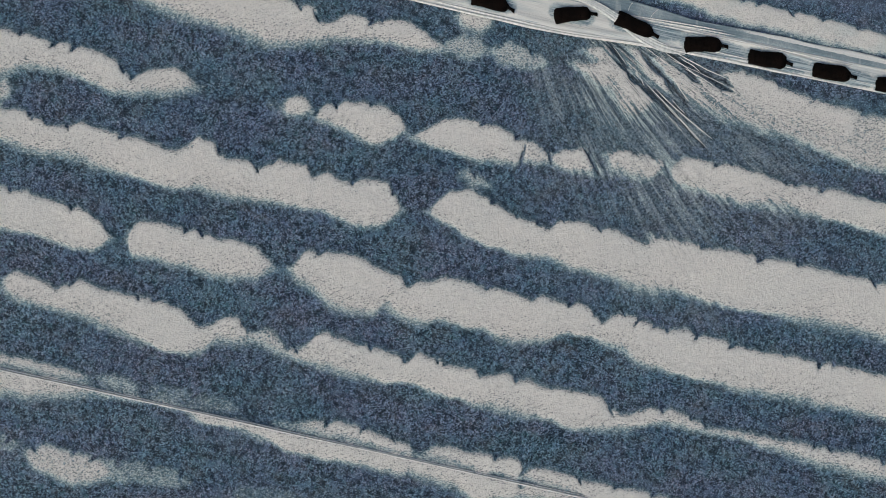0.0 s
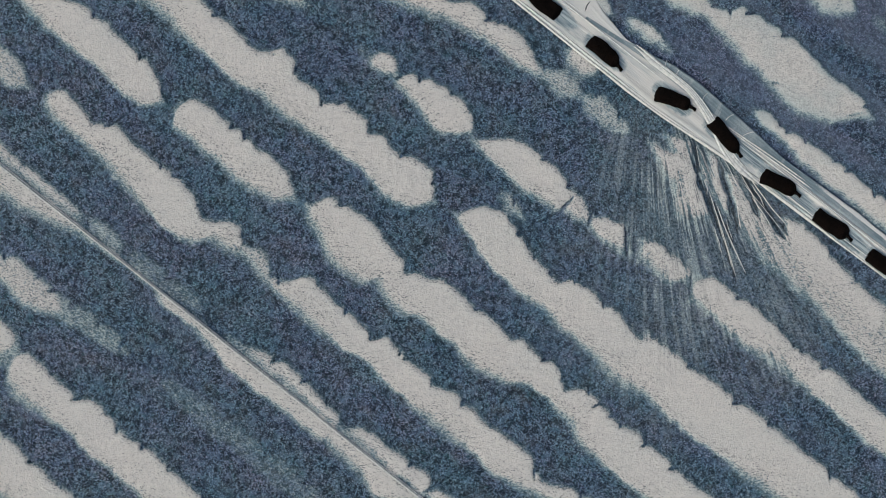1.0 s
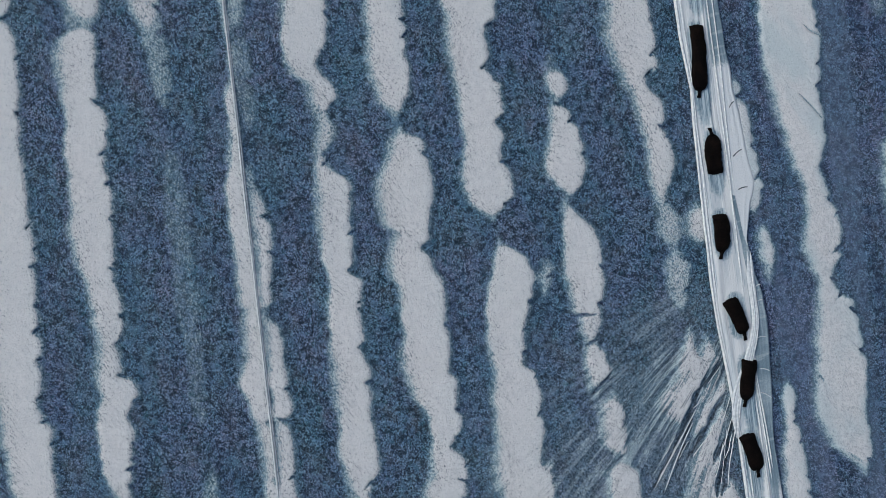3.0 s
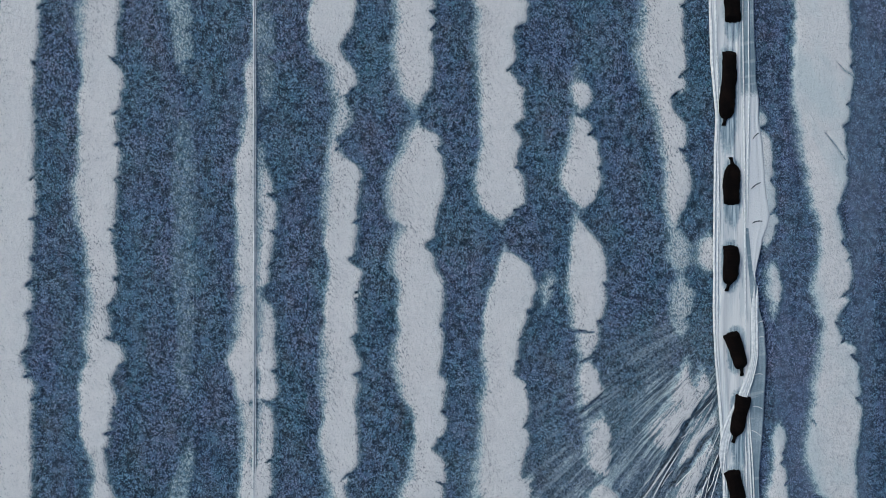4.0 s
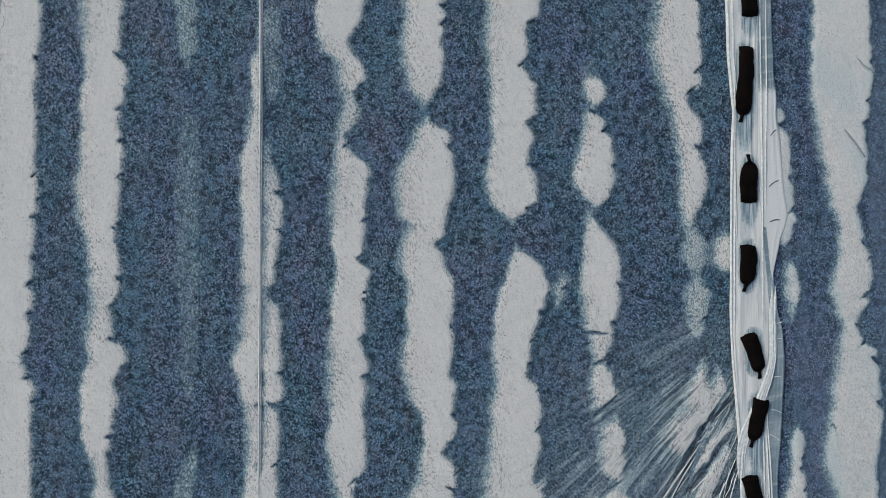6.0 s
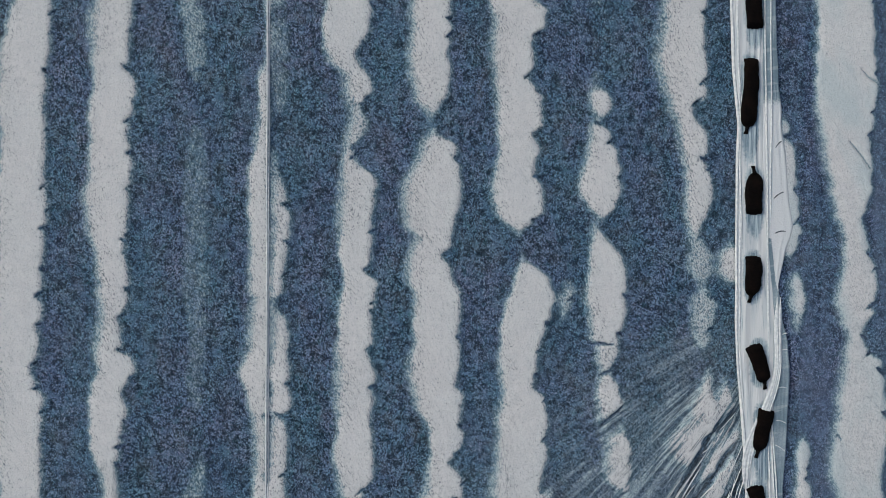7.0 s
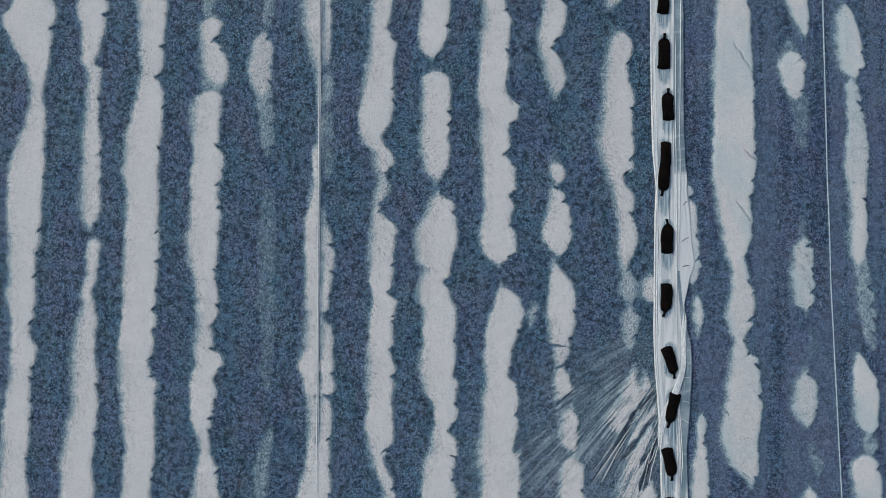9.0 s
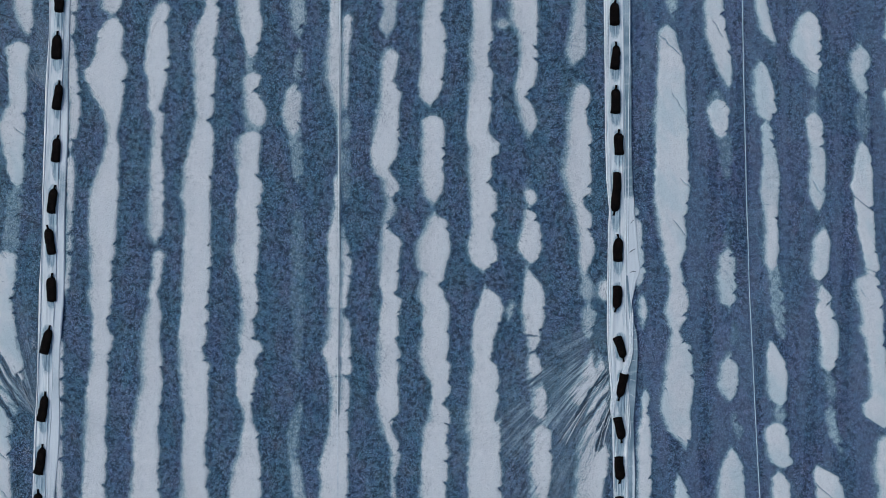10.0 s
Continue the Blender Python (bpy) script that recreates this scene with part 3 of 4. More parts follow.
dry_patch(row, .95, (-1.15, .01, .22), (-1.03, .04, .11), (-.96, .03, .18), (-.89, .01, .20), (-.82, .02, .22), (-.75, .01, .23), (-.63, -.06, .26))
dry_patch(row, 1, (-1.48, .03, .15), (-1.36, .03, .25), (-1.30, .04, .29), (-1.23, .02, .24), (-1.12, .01, .22), (-1.06, .04, .18))
dry_patch(row, 1, (-2.09, .21, .32), (-2.02, .11, .33), (-1.93, .08, .34), (-1.77, .09, .35), (-1.61, .11, .34), (-1.54, .21, .30))
dry_patch(row, 1, (-2.37, .12, .41), (-2.25, .08, .38), (-2.17, .16, .29))
dry_patch(row, 1, (-5.24, .11, .38), (-4.43, .06, .38), (-3.79, .09, .41), (-3.34, .10, .38), (-2.89, .06, .42), (-2.62, .08, .43), (-2.24, .14, .41))
row = 2.13
dry_patch(row, .75, (3.57, -.16, -.01), (3.69, -.19, .12), (3.96, -.17, .14), (4.23, -.11, .12), (4.68, -.06, .12))
dry_patch(row, 1, (2.12, -.21, .20), (2.24, -.19, .22), (2.44, -.19, .22), (2.75, -.16, .13), (3.02, -.12, .20), (3.20, -.10, .17))
dry_patch(row, 1, (.23, .06, .10), (.29, .04, .14), (.44, .02, .24), (.60, .01, .28), (.75, .01, .27), (.86, 0, .23), (1.01, -.03, .23), (1.19, -.06, .22), (1.27, -.08, .13), (1.37, -.12, .08), (1.48, -.16, .20), (1.58, -.21, .24), (1.74, -.24, .23), (1.89, -.25, .22), (2.10, -.21, .20), (2.31, -.18, .18), (2.41, -.18, .20), (2.53, -.18, .19))
dry_patch(row, .60, (-.15, .06, .28), (.08, .05, .25), (.21, .05, .18), (.33, .03, .17))
dry_patch(row, .60, (-.78, .14, .23), (-.54, .07, .29), (-.29, .07, .31))
dry_patch(row, 1, (-.15, .32, .54), (.01, .30, .54), (.11, .32, .54))
dry_patch(row, 1, (-1.85, -.07, .16), (-1.75, -.16, .21), (-1.66, -.18, .25), (-1.56, -.12, .31), (-1.44, .05, .34), (-1.34, .03, .34), (-1.26, .09, .29), (-1.17, .14, .26), (-1.05, .20, .27))
dry_patch(row, 1, (-2.07, .20, .39), (-1.95, .13, .31), (-1.85, .18, .36), (-1.75, .24, .43), (-1.64, .31, .50), (-1.54, .43, .52))
dry_patch(row, 1, (-2.29, .08, .31), (-2.18, .13, .36), (-2.08, .19, .40), (-1.98, .25, .32), (-1.86, .17, .36))
dry_patch(row, .80, (-5.24, -.11, .39), (-4.43, -.16, .38), (-3.88, -.14, .38), (-3.34, -.04, .43), (-3.07, -.02, .45), (-2.61, .01, .41), (-2.18, .10, .39), (-2.06, .20, .39))
row = 3.10
dry_patch(row, 1, (.08, -.10, .06), (.28, -.11, .12), (.50, -.11, .08), (.75, -.11, .06), (1.01, -.11, .05), (1.27, -.11, 0))
dry_patch(row, 1, (-.58, .04, .11), (-.38, 0, .15), (-.16, -.01, .11))
dry_patch(row, 1, (-2.38, -.02, .22), (-2.26, .02, .18), (-1.98, .04, .19), (-1.64, .04, .18))
dry_patch(row, 1, (-5.24, -.02, .23), (-4.42, .01, .19), (-3.51, -.03, .22), (-2.61, -.02, .23), (-2.25, -.02, .21), (-2.13, .03, .18))
row = 3.62
dry_patch(row, .50, (4.32, -.07, .07), (4.68, -.14, .06))
dry_patch(row, .80, (3.67, -.25, .16), (3.79, -.23, .10), (4.14, -.25, .04))
dry_patch(row, 1, (.37, -.12, .13), (.64, -.16, .24), (1.00, -.23, .22), (1.36, -.28, .26), (1.63, -.30, .29), (1.90, -.28, .26), (2.44, -.27, .26), (2.80, -.29, .23), (3.16, -.26, .22), (3.52, -.24, .19), (3.80, -.25, .13))
dry_patch(row, .85, (-2.50, .20, .27), (-2.43, .13, .33), (-2.25, -.05, .33), (-1.98, -.17, .31), (-1.80, -.17, .34), (-1.52, -.13, .37), (-1.16, -.09, .34), (-.89, -.04, .32), (-.76, -.02, .16), (-.62, -.03, .14), (-.46, -.09, .26), (-.31, -.12, .27), (-.08, -.05, .27), (.19, -.05, .20), (.41, -.10, .13), (.53, -.14, .19))
dry_patch(row, 1, (-5.23, .03, .30), (-4.42, -.01, .32), (-3.69, .06, .35), (-3.24, .06, .29), (-2.97, .08, .15))
row = 4.42
dry_patch(row, 1, (3.23, .03, .14), (3.43, -.10, .14), (3.70, -.19, .12), (3.97, -.28, .08), (4.24, -.30, .03), (4.68, -.33, -.02))
dry_patch(row, .30, (2.86, -.25, .10), (2.98, -.22, .04), (3.11, -.19, -.01))
dry_patch(row, 1, (2.44, -.14, .08), (2.67, -.23, .10), (2.84, -.26, .11), (2.96, -.22, .04))
dry_patch(row, .20, (1.81, .01, .15), (2.17, -.03, .13), (2.40, -.10, .11), (2.52, -.17, .08))
dry_patch(row, .10, (.69, 0, .16), (.87, .01, .12))
dry_patch(row, .70, (-.32, .10, .16), (-.21, -.04, .22), (.01, -.08, .23), (.28, -.06, .23), (.60, -.04, .21))
dry_patch(row, .10, (-.82, .15, .26), (-.62, .15, .25))
dry_patch(row, .70, (-1.73, -.01, .24), (-1.52, -.06, .27), (-1.25, -.05, .27), (-1.05, .04, .19))
dry_patch(row, .30, (-2.31, .21, .37), (-2.02, .16, .26))
dry_patch(row, .80, (-4.23, -.01, .35), (-3.51, -.05, .39), (-3.06, -.04, .39), (-2.79, 0, .36), (-2.57, .10, .23))
dry_patch(row, 1, (-5.23, -.02, .37), (-4.51, -.01, .30))
row = 5.14
dry_patch(row, 1, (3.91, .01, .14), (4.06, -.13, .07), (4.33, -.20, .01), (4.68, -.25, -.07))
dry_patch(row, .80, (3.22, -.25, .07), (3.34, -.26, .03), (3.58, -.22, -.06))
dry_patch(row, 1, (2.69, -.10, .09), (2.80, -.21, .13), (3.07, -.25, .11), (3.36, -.26, .03))
dry_patch(row, .70, (1.15, -.08, .16), (1.27, -.09, .16), (1.59, -.14, .20), (1.81, -.12, .18), (2.08, -.09, .15), (2.35, -.12, .11), (2.62, -.12, .04))
dry_patch(row, 1, (.33, -.04, .14), (.64, -.06, .18), (1.00, -.06, .16), (1.31, -.09, .16))
dry_patch(row, .40, (-.72, .18, .31), (-.53, .11, .28), (-.26, .05, .28), (.10, .05, .23), (.36, 0, .16), (.48, -.05, .16))
dry_patch(row, 1, (-1.82, .10, .30), (-1.70, .02, .32), (-1.43, -.01, .35), (-1.16, -.01, .29), (-.87, -.01, .13))
dry_patch(row, .40, (-2.08, .11, .34), (-1.88, .10, .32))
dry_patch(row, 1, (-2.80, .09, .43), (-2.60, 0, .38), (-2.42, -.04, .36), (-2.17, -.02, .32))
dry_patch(row, 1, (-5.23, .07, .37), (-4.41, .10, .41), (-3.69, .08, .39), (-3.14, .09, .39), (-2.95, .07, .32))
row = 5.91
dry_patch(row, 1, (3.42, -.18, .03), (3.52, -.20, .07), (3.70, -.38, .05), (3.88, -.45, .07), (4.15, -.37, .05), (4.35, -.28, -.04))
dry_patch(row, .50, (3.21, -.11, .02), (3.43, -.16, .03), (3.55, -.23, .07))
dry_patch(row, .20, (2.85, -.12, .04), (2.98, -.11, .04))
dry_patch(row, .80, (1.25, -.02, .08), (1.46, -.12, .13), (1.64, -.14, .14), (1.91, -.12, .14), (2.27, -.12, .12), (2.53, -.19, .09), (2.76, -.21, .09))
dry_patch(row, 1, (.13, -.03, .07), (.29, -.09, .20), (.56, -.09, .22), (.78, -.07, .22), (.95, .04, .18))
dry_patch(row, .80, (-.30, -.02, .25), (-.18, .06, .24), (-.12, 0, .27), (.04, 0, .14))
dry_patch(row, 1, (-1.30, .16, .23), (-1.20, .07, .33), (-.97, .05, .37), (-.70, .05, .37), (-.43, -.02, .32), (-.22, -.02, .20))
dry_patch(row, .30, (-1.70, .19, .35), (-1.38, .15, .28))
dry_patch(row, .40, (-2.55, .36, .47), (-2.37, .24, .42), (-2.15, .18, .33), (-1.89, .15, .33))
dry_patch(row, 1, (-3.96, .16, .43), (-3.59, .08, .51), (-3.23, .02, .47), (-2.98, -.02, .38), (-2.85, -.05, .13))
dry_patch(row, 1, (-5.22, .02, .40), (-4.32, .03, .35))
row = 6.67
dry_patch(row, .70, (3.06, -.08, .07), (3.25, -.20, .03), (3.39, -.24, -.02), (3.52, -.26, .07), (3.70, -.24, .07), (3.85, -.17, -.03))
dry_patch(row, .20, (2.46, -.10, .08), (2.72, -.15, .08), (2.99, -.15, .07))
dry_patch(row, 1, (.25, .03, .25), (.47, -.02, .23), (.64, -.04, .18), (.92, -.13, .18), (1.19, -.15, .15), (1.46, -.18, .13), (1.64, -.23, .13), (1.82, -.19, .13), (2.09, -.17, .11), (2.29, -.13, .03))
dry_patch(row, 1, (-2.16, .23, .41), (-2.01, .02, .43), (-1.83, -.03, .42), (-1.69, .11, .42), (-1.33, .08, .38), (-1.06, .06, .35), (-.79, .01, .33), (-.66, -.08, .31), (-.43, -.05, .32), (-.16, -.11, .30), (.02, -.17, .28), (.20, -.13, .21))
dry_patch(row, 1, (-5.22, .18, .49), (-4.04, .22, .53), (-3.23, .25, .54), (-2.78, .16, .50), (-2.37, .23, .41))
row = 7.39
dry_patch(row, 1, (3.75, -.29, -.07), (3.97, -.45, -.07), (4.33, -.41, .02), (4.69, -.34, .10))
dry_patch(row, 1, (1.28, -.05, .13), (1.64, -.14, .17), (2.27, -.15, .21), (2.85, -.40, .03), (3.09, -.47, -.06), (3.26, -.32, -.15))
dry_patch(row, 1, (-.79, -.08, .19), (-.07, -.17, .23), (.83, -.14, .13))
dry_patch(row, 1, (-2.77, -.02, .34), (-1.69, -.12, .33), (-1.15, -.03, .15))
dry_patch(row, 1, (-5.22, -.09, .32), (-3.32, -.01, .26))

# rows beyond the filmed stretch go on in the same manner
rng = random.Random(4)
for row in [-12.4 + 0.78 * i for i in range(33)]:
    near = -7.6 < row < 7.3
    for y0, y1 in ((-11, -5.4), (5.0, 11)) if near else ((-11, 11),):
        y = y0
        while y < y1 - 0.6:
            length = min(rng.uniform(0.9, 3.6), y1 - y)
            w = rng.uniform(0.10, 0.23)
            dry_patch(row, 1 if rng.random() < 0.75 else 0.5, (y, -0.3 * w, 0.3 * w), (y + 0.2, -w, w), (y + length * 0.5, -w * 0.8, w), (y + length - 0.2, -w, w), (y + length, -0.3 * w, 0.3 * w))
            y += length + rng.uniform(0.08, 0.5)

# damp creeps a little: soften the borders
for i in range(3):
    DRY[1:-1, 1:-1] = (4 * DRY[1:-1, 1:-1] + 2 * (DRY[:-2, 1:-1] + DRY[2:, 1:-1] + DRY[1:-1, :-2] + DRY[1:-1, 2:]) + DRY[:-2, :-2] + DRY[:-2, 2:] + DRY[2:, :-2] + DRY[2:, 2:]) / 16

# plants stand at the notches of the dry stretches and press the cloth into dark tufts
for tx, ty, deep in TUFTS:
    i, j = np.searchsorted(YS, ty), np.searchsorted(XS, tx)
    k = np.searchsorted(XS, tx + 0.09)
    if deep < 0.018 or abs(tx + 1.63) < 0.06 or not (20 < i < len(YS) - 20 and 20 < j < k < len(XS) - 20) or DRY[i, k] > -0.6:
        continue
    cut = np.s_[i - 8:i + 9, j - 8:j + 9]
    slant = 0.9 * math.sin(ty * 31 + tx * 17)
    dx, dy = X[cut] - tx - 0.016, Y[cut] - ty - slant * (X[cut] - tx)
    blot = np.exp(-(dx / (0.016 + 0.4 * deep)) ** 2 - (dy / (0.007 + 0.10 * deep)) ** 2)
    blot *= np.clip(0.75 + 0.9 * wander(X[cut] * 3.1 + Y[cut] * 7.7, 5, 0.06), 0, 1)
    DRY[cut] = DRY[cut] * (1 - blot) - 2.9 * blot

# the dry wedge below the drawn corner
dry_patch(2.4, 1, (-2.05, .02, .10), (-2.2, -.10, .10), (-2.4, -.15, .10), (-2.5, -.10, .22), (-2.65, -.08, .25), (-2.8, -.15, .24), (-2.95, -.18, .22), (-3.1, -.2, .19), (-3.3, -.2, .14), (-3.6, -.18, .12), (-3.8, -.18, .12))

dry_patch(2.45, .8, (-1.12, .02, .10), (-1.30, -.06, .15), (-1.48, -.12, .14), (-1.62, -.18, .04), (-1.75, -.22, -.06))
dry_patch(2.45, .8, (-1.72, .06, .17), (-1.88, -.02, .16), (-2.05, -.10, .10))

# creases that hold the cloth down, their shade coloured as wet cloth: from x, y to x, y, then how broad
SHORT_CREASES = [
    (1.61, -1.30, 1.31, -1.58),
    (1.55, -0.98, 1.35, -1.05),
    (2.34, -0.81, 2.10, -0.88),
    (1.67, -2.09, 1.42, -2.22),
    (1.94, -1.42, 1.67, -1.66),
    (1.89, -1.57, 1.63, -1.83),
    (1.48, -0.75, 1.30, -0.76)]
SLANTED_CREASES = [
    (3.44, 4.00, 3.76, 3.68), (3.61, 3.13, 3.85, 2.75), (5.63, 3.55, 5.94, 3.39), (6.37, 3.14, 6.75, 2.99), (6.47, 1.53, 6.83, 1.23), (6.60, 0.38, 6.96, 0.23), (5.84, 0.18, 6.16, 0.06), (5.85, 1.72, 5.99, 1.51), (5.93, -3.07, 6.25, -3.36)]
DRAWN_CREASES = [
    (2.64, -1.32, 2.41, -1.58),
    (2.42, -1.56, 2.05, -2.17),
    (2.36, -1.68, 2.10, -2.25),
    (2.64, -1.63, 2.44, -1.94),
    (2.46, -1.91, 2.19, -2.23),
    (2.69, -1.89, 2.59, -2.08),
    (2.59, -2.08, 2.46, -2.27),
    (2.69, -1.79, 2.50, -2.57), (2.62, -2.02, 2.45, -2.58), (2.12, -2.10, 1.84, -2.47),
    (-7.15, -0.93, -6.64, -1.81), (-7.12, -1.24, -6.73, -1.90), (-7.13, -1.65, -6.64, -2.41), (-6.78, -1.40, -6.52, -1.99)]


def press_crease(x0, y0, x1, y1, broad, deep):
    along = np.hypot(x1 - x0, y1 - y0)
    ux, uy = (x1 - x0) / along, (y1 - y0) / along
    s = (X - x0) * ux + (Y - y0) * uy
    off = np.abs((X - x0) * -uy + (Y - y0) * ux + 0.012 * wander(s, int(along * 1000), 0.09))
    thick = broad * np.clip(np.minimum(s, along - s) / 0.10 + 0.25, 0.02, 1)
    inside = (s > -0.03) & (s < along + 0.03)
    v = deep + 2.4 * np.clip(off / thick - 0.35, 0, 2)
    DRY[inside] = np.minimum(DRY, v)[inside]


# more of them, thin and slanting, on the two outer sheets
pick = random.Random(8)
for i in range(44):
    east_side = i < 30
    x0, y0 = (pick.uniform(3.4, 7.2), pick.uniform(-4.6, 4.6)) if east_side else (pick.uniform(-7.5, -6.75), pick.uniform(-3.4, 4.6))
    way, long = radians(pick.uniform(-62, -36)), pick.uniform(0.14, 0.42)
    SLANTED_CREASES.append((x0, y0, x0 + long * math.cos(way), y0 + long * math.sin(way)))

for line in SHORT_CREASES:
    press_crease(*line, 0.020, -1.0)
for line in SLANTED_CREASES:
    press_crease(*line, 0.018, -0.15)
for line in DRAWN_CREASES:
    press_crease(*line, 0.030, -2.4)

# relief of the cloth: crumbs below the wet parts, the dry parts lifted a little
rng_np = np.random.RandomState(3)
LIFT = np.clip(DRY * 0.5 + 0.5, 0, 1)
LIFT = LIFT * LIFT * (3 - 2 * LIFT)
ROUGH = rng_np.normal(0, 1, X.shape)
ROUGH = (ROUGH + np.roll(ROUGH, 1, 0) + np.roll(ROUGH, 1, 1) + np.roll(np.roll(ROUGH, 1, 0), 1, 1)) / 4
Z = 0.050 + 0.026 * LIFT + ROUGH * (0.0055 - 0.0042 * LIFT)


def pull_from(cx, cy, aim, spread, far):
    """How hard the cloth is drawn towards a point: strongest near it, within an angle round the aim."""
    dx, dy = X - cx, Y - cy
    r = np.hypot(dx, dy)
    off = np.abs((np.degrees(np.arctan2(dy, dx)) - aim + 180) % 360 - 180)
    return np.clip(1.25 - r / far, 0, 1) * np.clip(1.6 - off / spread, 0, 1)


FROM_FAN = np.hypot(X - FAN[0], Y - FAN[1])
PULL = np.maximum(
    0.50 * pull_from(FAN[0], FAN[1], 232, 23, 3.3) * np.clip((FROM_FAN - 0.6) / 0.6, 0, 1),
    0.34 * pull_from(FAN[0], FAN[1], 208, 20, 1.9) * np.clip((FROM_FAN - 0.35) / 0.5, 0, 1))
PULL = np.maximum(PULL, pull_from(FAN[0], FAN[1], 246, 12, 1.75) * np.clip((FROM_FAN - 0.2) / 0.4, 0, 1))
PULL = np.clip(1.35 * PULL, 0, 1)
# drawn cloth stands half off the soil
DRY = np.where(DRY > -1.6, np.maximum(DRY, -1.5 + 1.05 * np.clip(1.5 * PULL, 0, 1)), DRY)
PULL_WEST = 0.42 * np.maximum(1.3 * pull_from(FAN_WEST[0], FAN_WEST[1], 122, 26, 1.8), 0.7 * pull_from(-6.2, 3.1, 120, 26, 1.3))
PULL_EAST = 0.06 * np.clip((X - 3.0) / 1.2, 0, 1) * np.clip(wander(X * 0.7 + Y, 12, 0.45) * 1.3, 0, 1)


def sheet(name, x0, x1, pull, material, label):
    """One width of fleece between two lines x0(y) and x1(y)."""
    a, b = x0(YS), x1(YS)
    c0, c1 = max(np.searchsorted(XS, a.min()) - 2, 0), np.searchsorted(XS, b.max()) + 2
    xs = X[:, c0:c1].copy()
    xs = np.clip(xs, a[:, None], b[:, None])
    z = Z[:, c0:c1]
    thing = new(name)
    me = mesh_from("cloth", np.stack([xs, Y[:, c0:c1], z], -1).reshape(-1, 3), grid_faces(*xs.shape), material)
    for key, values in (("dry", DRY), ("pull", pull)):
        layer = me.attributes.new(key, "FLOAT", "POINT")
        layer.data.foreach_set("value", np.ascontiguousarray(values[:, c0:c1], dtype=np.float32).ravel())
    cloth = new("cloth", me)
    cloth.parent = thing
    return tagged(thing, label, "cover sheet")


XS_MIN, XS_MAX = XS[14], XS[-15]
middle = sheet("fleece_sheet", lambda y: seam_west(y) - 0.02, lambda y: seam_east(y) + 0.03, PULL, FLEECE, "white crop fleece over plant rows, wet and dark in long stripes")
west = sheet("fleece_sheet", lambda y: 0 * y + XS_MIN, lambda y: seam_west(y) - 0.02, PULL_WEST, FLEECE_WEST, "striped damp crop fleece, wrinkled where the sandbags hold it")
east = sheet("fleece_sheet", lambda y: seam_east(y) + 0.03, lambda y: 0 * y + XS_MAX, PULL_EAST, FLEECE_EAST, "white crop fleece with short dry patches and diagonal wrinkles")


# sandbags: x, y, length, degrees by which the foot swings east, whether the neck points north
EAST_BAGS = [
    (2.701, 4.97, 0.37, 2, True), (2.701, 4.34, 0.36, 0.3, True), (2.718, 3.654, 0.37, -3.9, True), (2.725, 2.963, 0.385, 0.3, True),
    (2.778, 2.289, 0.34, 1.8, True), (2.732, 1.529, 0.62, -3.4, False), (2.775, 0.619, 0.37, -1.7, True), (2.758, -0.134, 0.355, -3.4, False),
    (2.814, -0.926, 0.345, 17.5, False), (2.844, -1.528, 0.385, -12.4, False), (2.807, -2.211, 0.35, 11.9, False), (2.811, -2.846, 0.365, 4.5, False),
    (2.819, -3.480, 0.363, 3.1, False), (2.822, -4.104, 0.362, 0.3, False), (2.828, -4.73, 0.36, 2, False),
]
WEST_BAGS = [
    (-6.056, 5.25, 0.38, 1, True), (-6.068, 4.542, 0.386, 0, True), (-6.114, 3.800, 0.378, -2.8, True), (-6.097, 3.009, 0.40, -7.8, True), (-6.120, 2.167, 0.37, -4.3, True),
    (-6.180, 1.365, 0.39, -8.0, True), (-6.221, 0.724, 0.41, 8.8, True), (-6.199, -0.034, 0.388, 0, True), (-6.282, -0.866, 0.40, -13.1, True),
    (-6.337, -1.930, 0.42, -9.9, True), (-6.383, -2.768, 0.43, -9.7, True), (-6.430, -3.471, 0.385, -5.5, True),
]


def damp_near_bags(x, y):
    """Wet cloth round the bags, and drawn out lengthwise to the south of some of them."""
    d = np.zeros(x.shape)
    for bx, by, length, turn, up in EAST_BAGS + WEST_BAGS:
        south = np.interp(by, (-2.2, -1.53, -0.93, -0.13, 0.62, 1.53, 2.29, 3), (0.30, 0.34, 0.05, 0.09, 0.24, 0.36, 0.20, 0.22)) if bx > 0 else 0.10 + 0.25 * abs(math.sin(by * 5.1))
        reach = np.where(y < by, length * 0.5 + south, length * 0.5 + 0.075)
        r = np.abs((x - bx - 0.006) / 0.096) ** 2.4 + np.abs((y - by) / reach) ** 3.5
        d = np.maximum(d, np.clip(1.35 - 1.0 * r, 0, 1))
    return d


def damp_flap_east(x, y):
    white = np.clip((1.55 - y) / 0.2, 0, 1) * np.clip((y + 0.32) / 0.12, 0, 1)
    gap = np.clip((hem_east_b(y) + 0.030 - x) / 0.02, 0, 1) * (y > -0.35) * (y < 0.22)
    return 1 - white * (1 - gap) - 0.7 * np.clip((y + 2.2) / -0.5, 0, 1) * (x > 3.02)


def damp_flap_west(x, y):
    return 0.22 + 0.5 * wander(y, 47, 0.8)


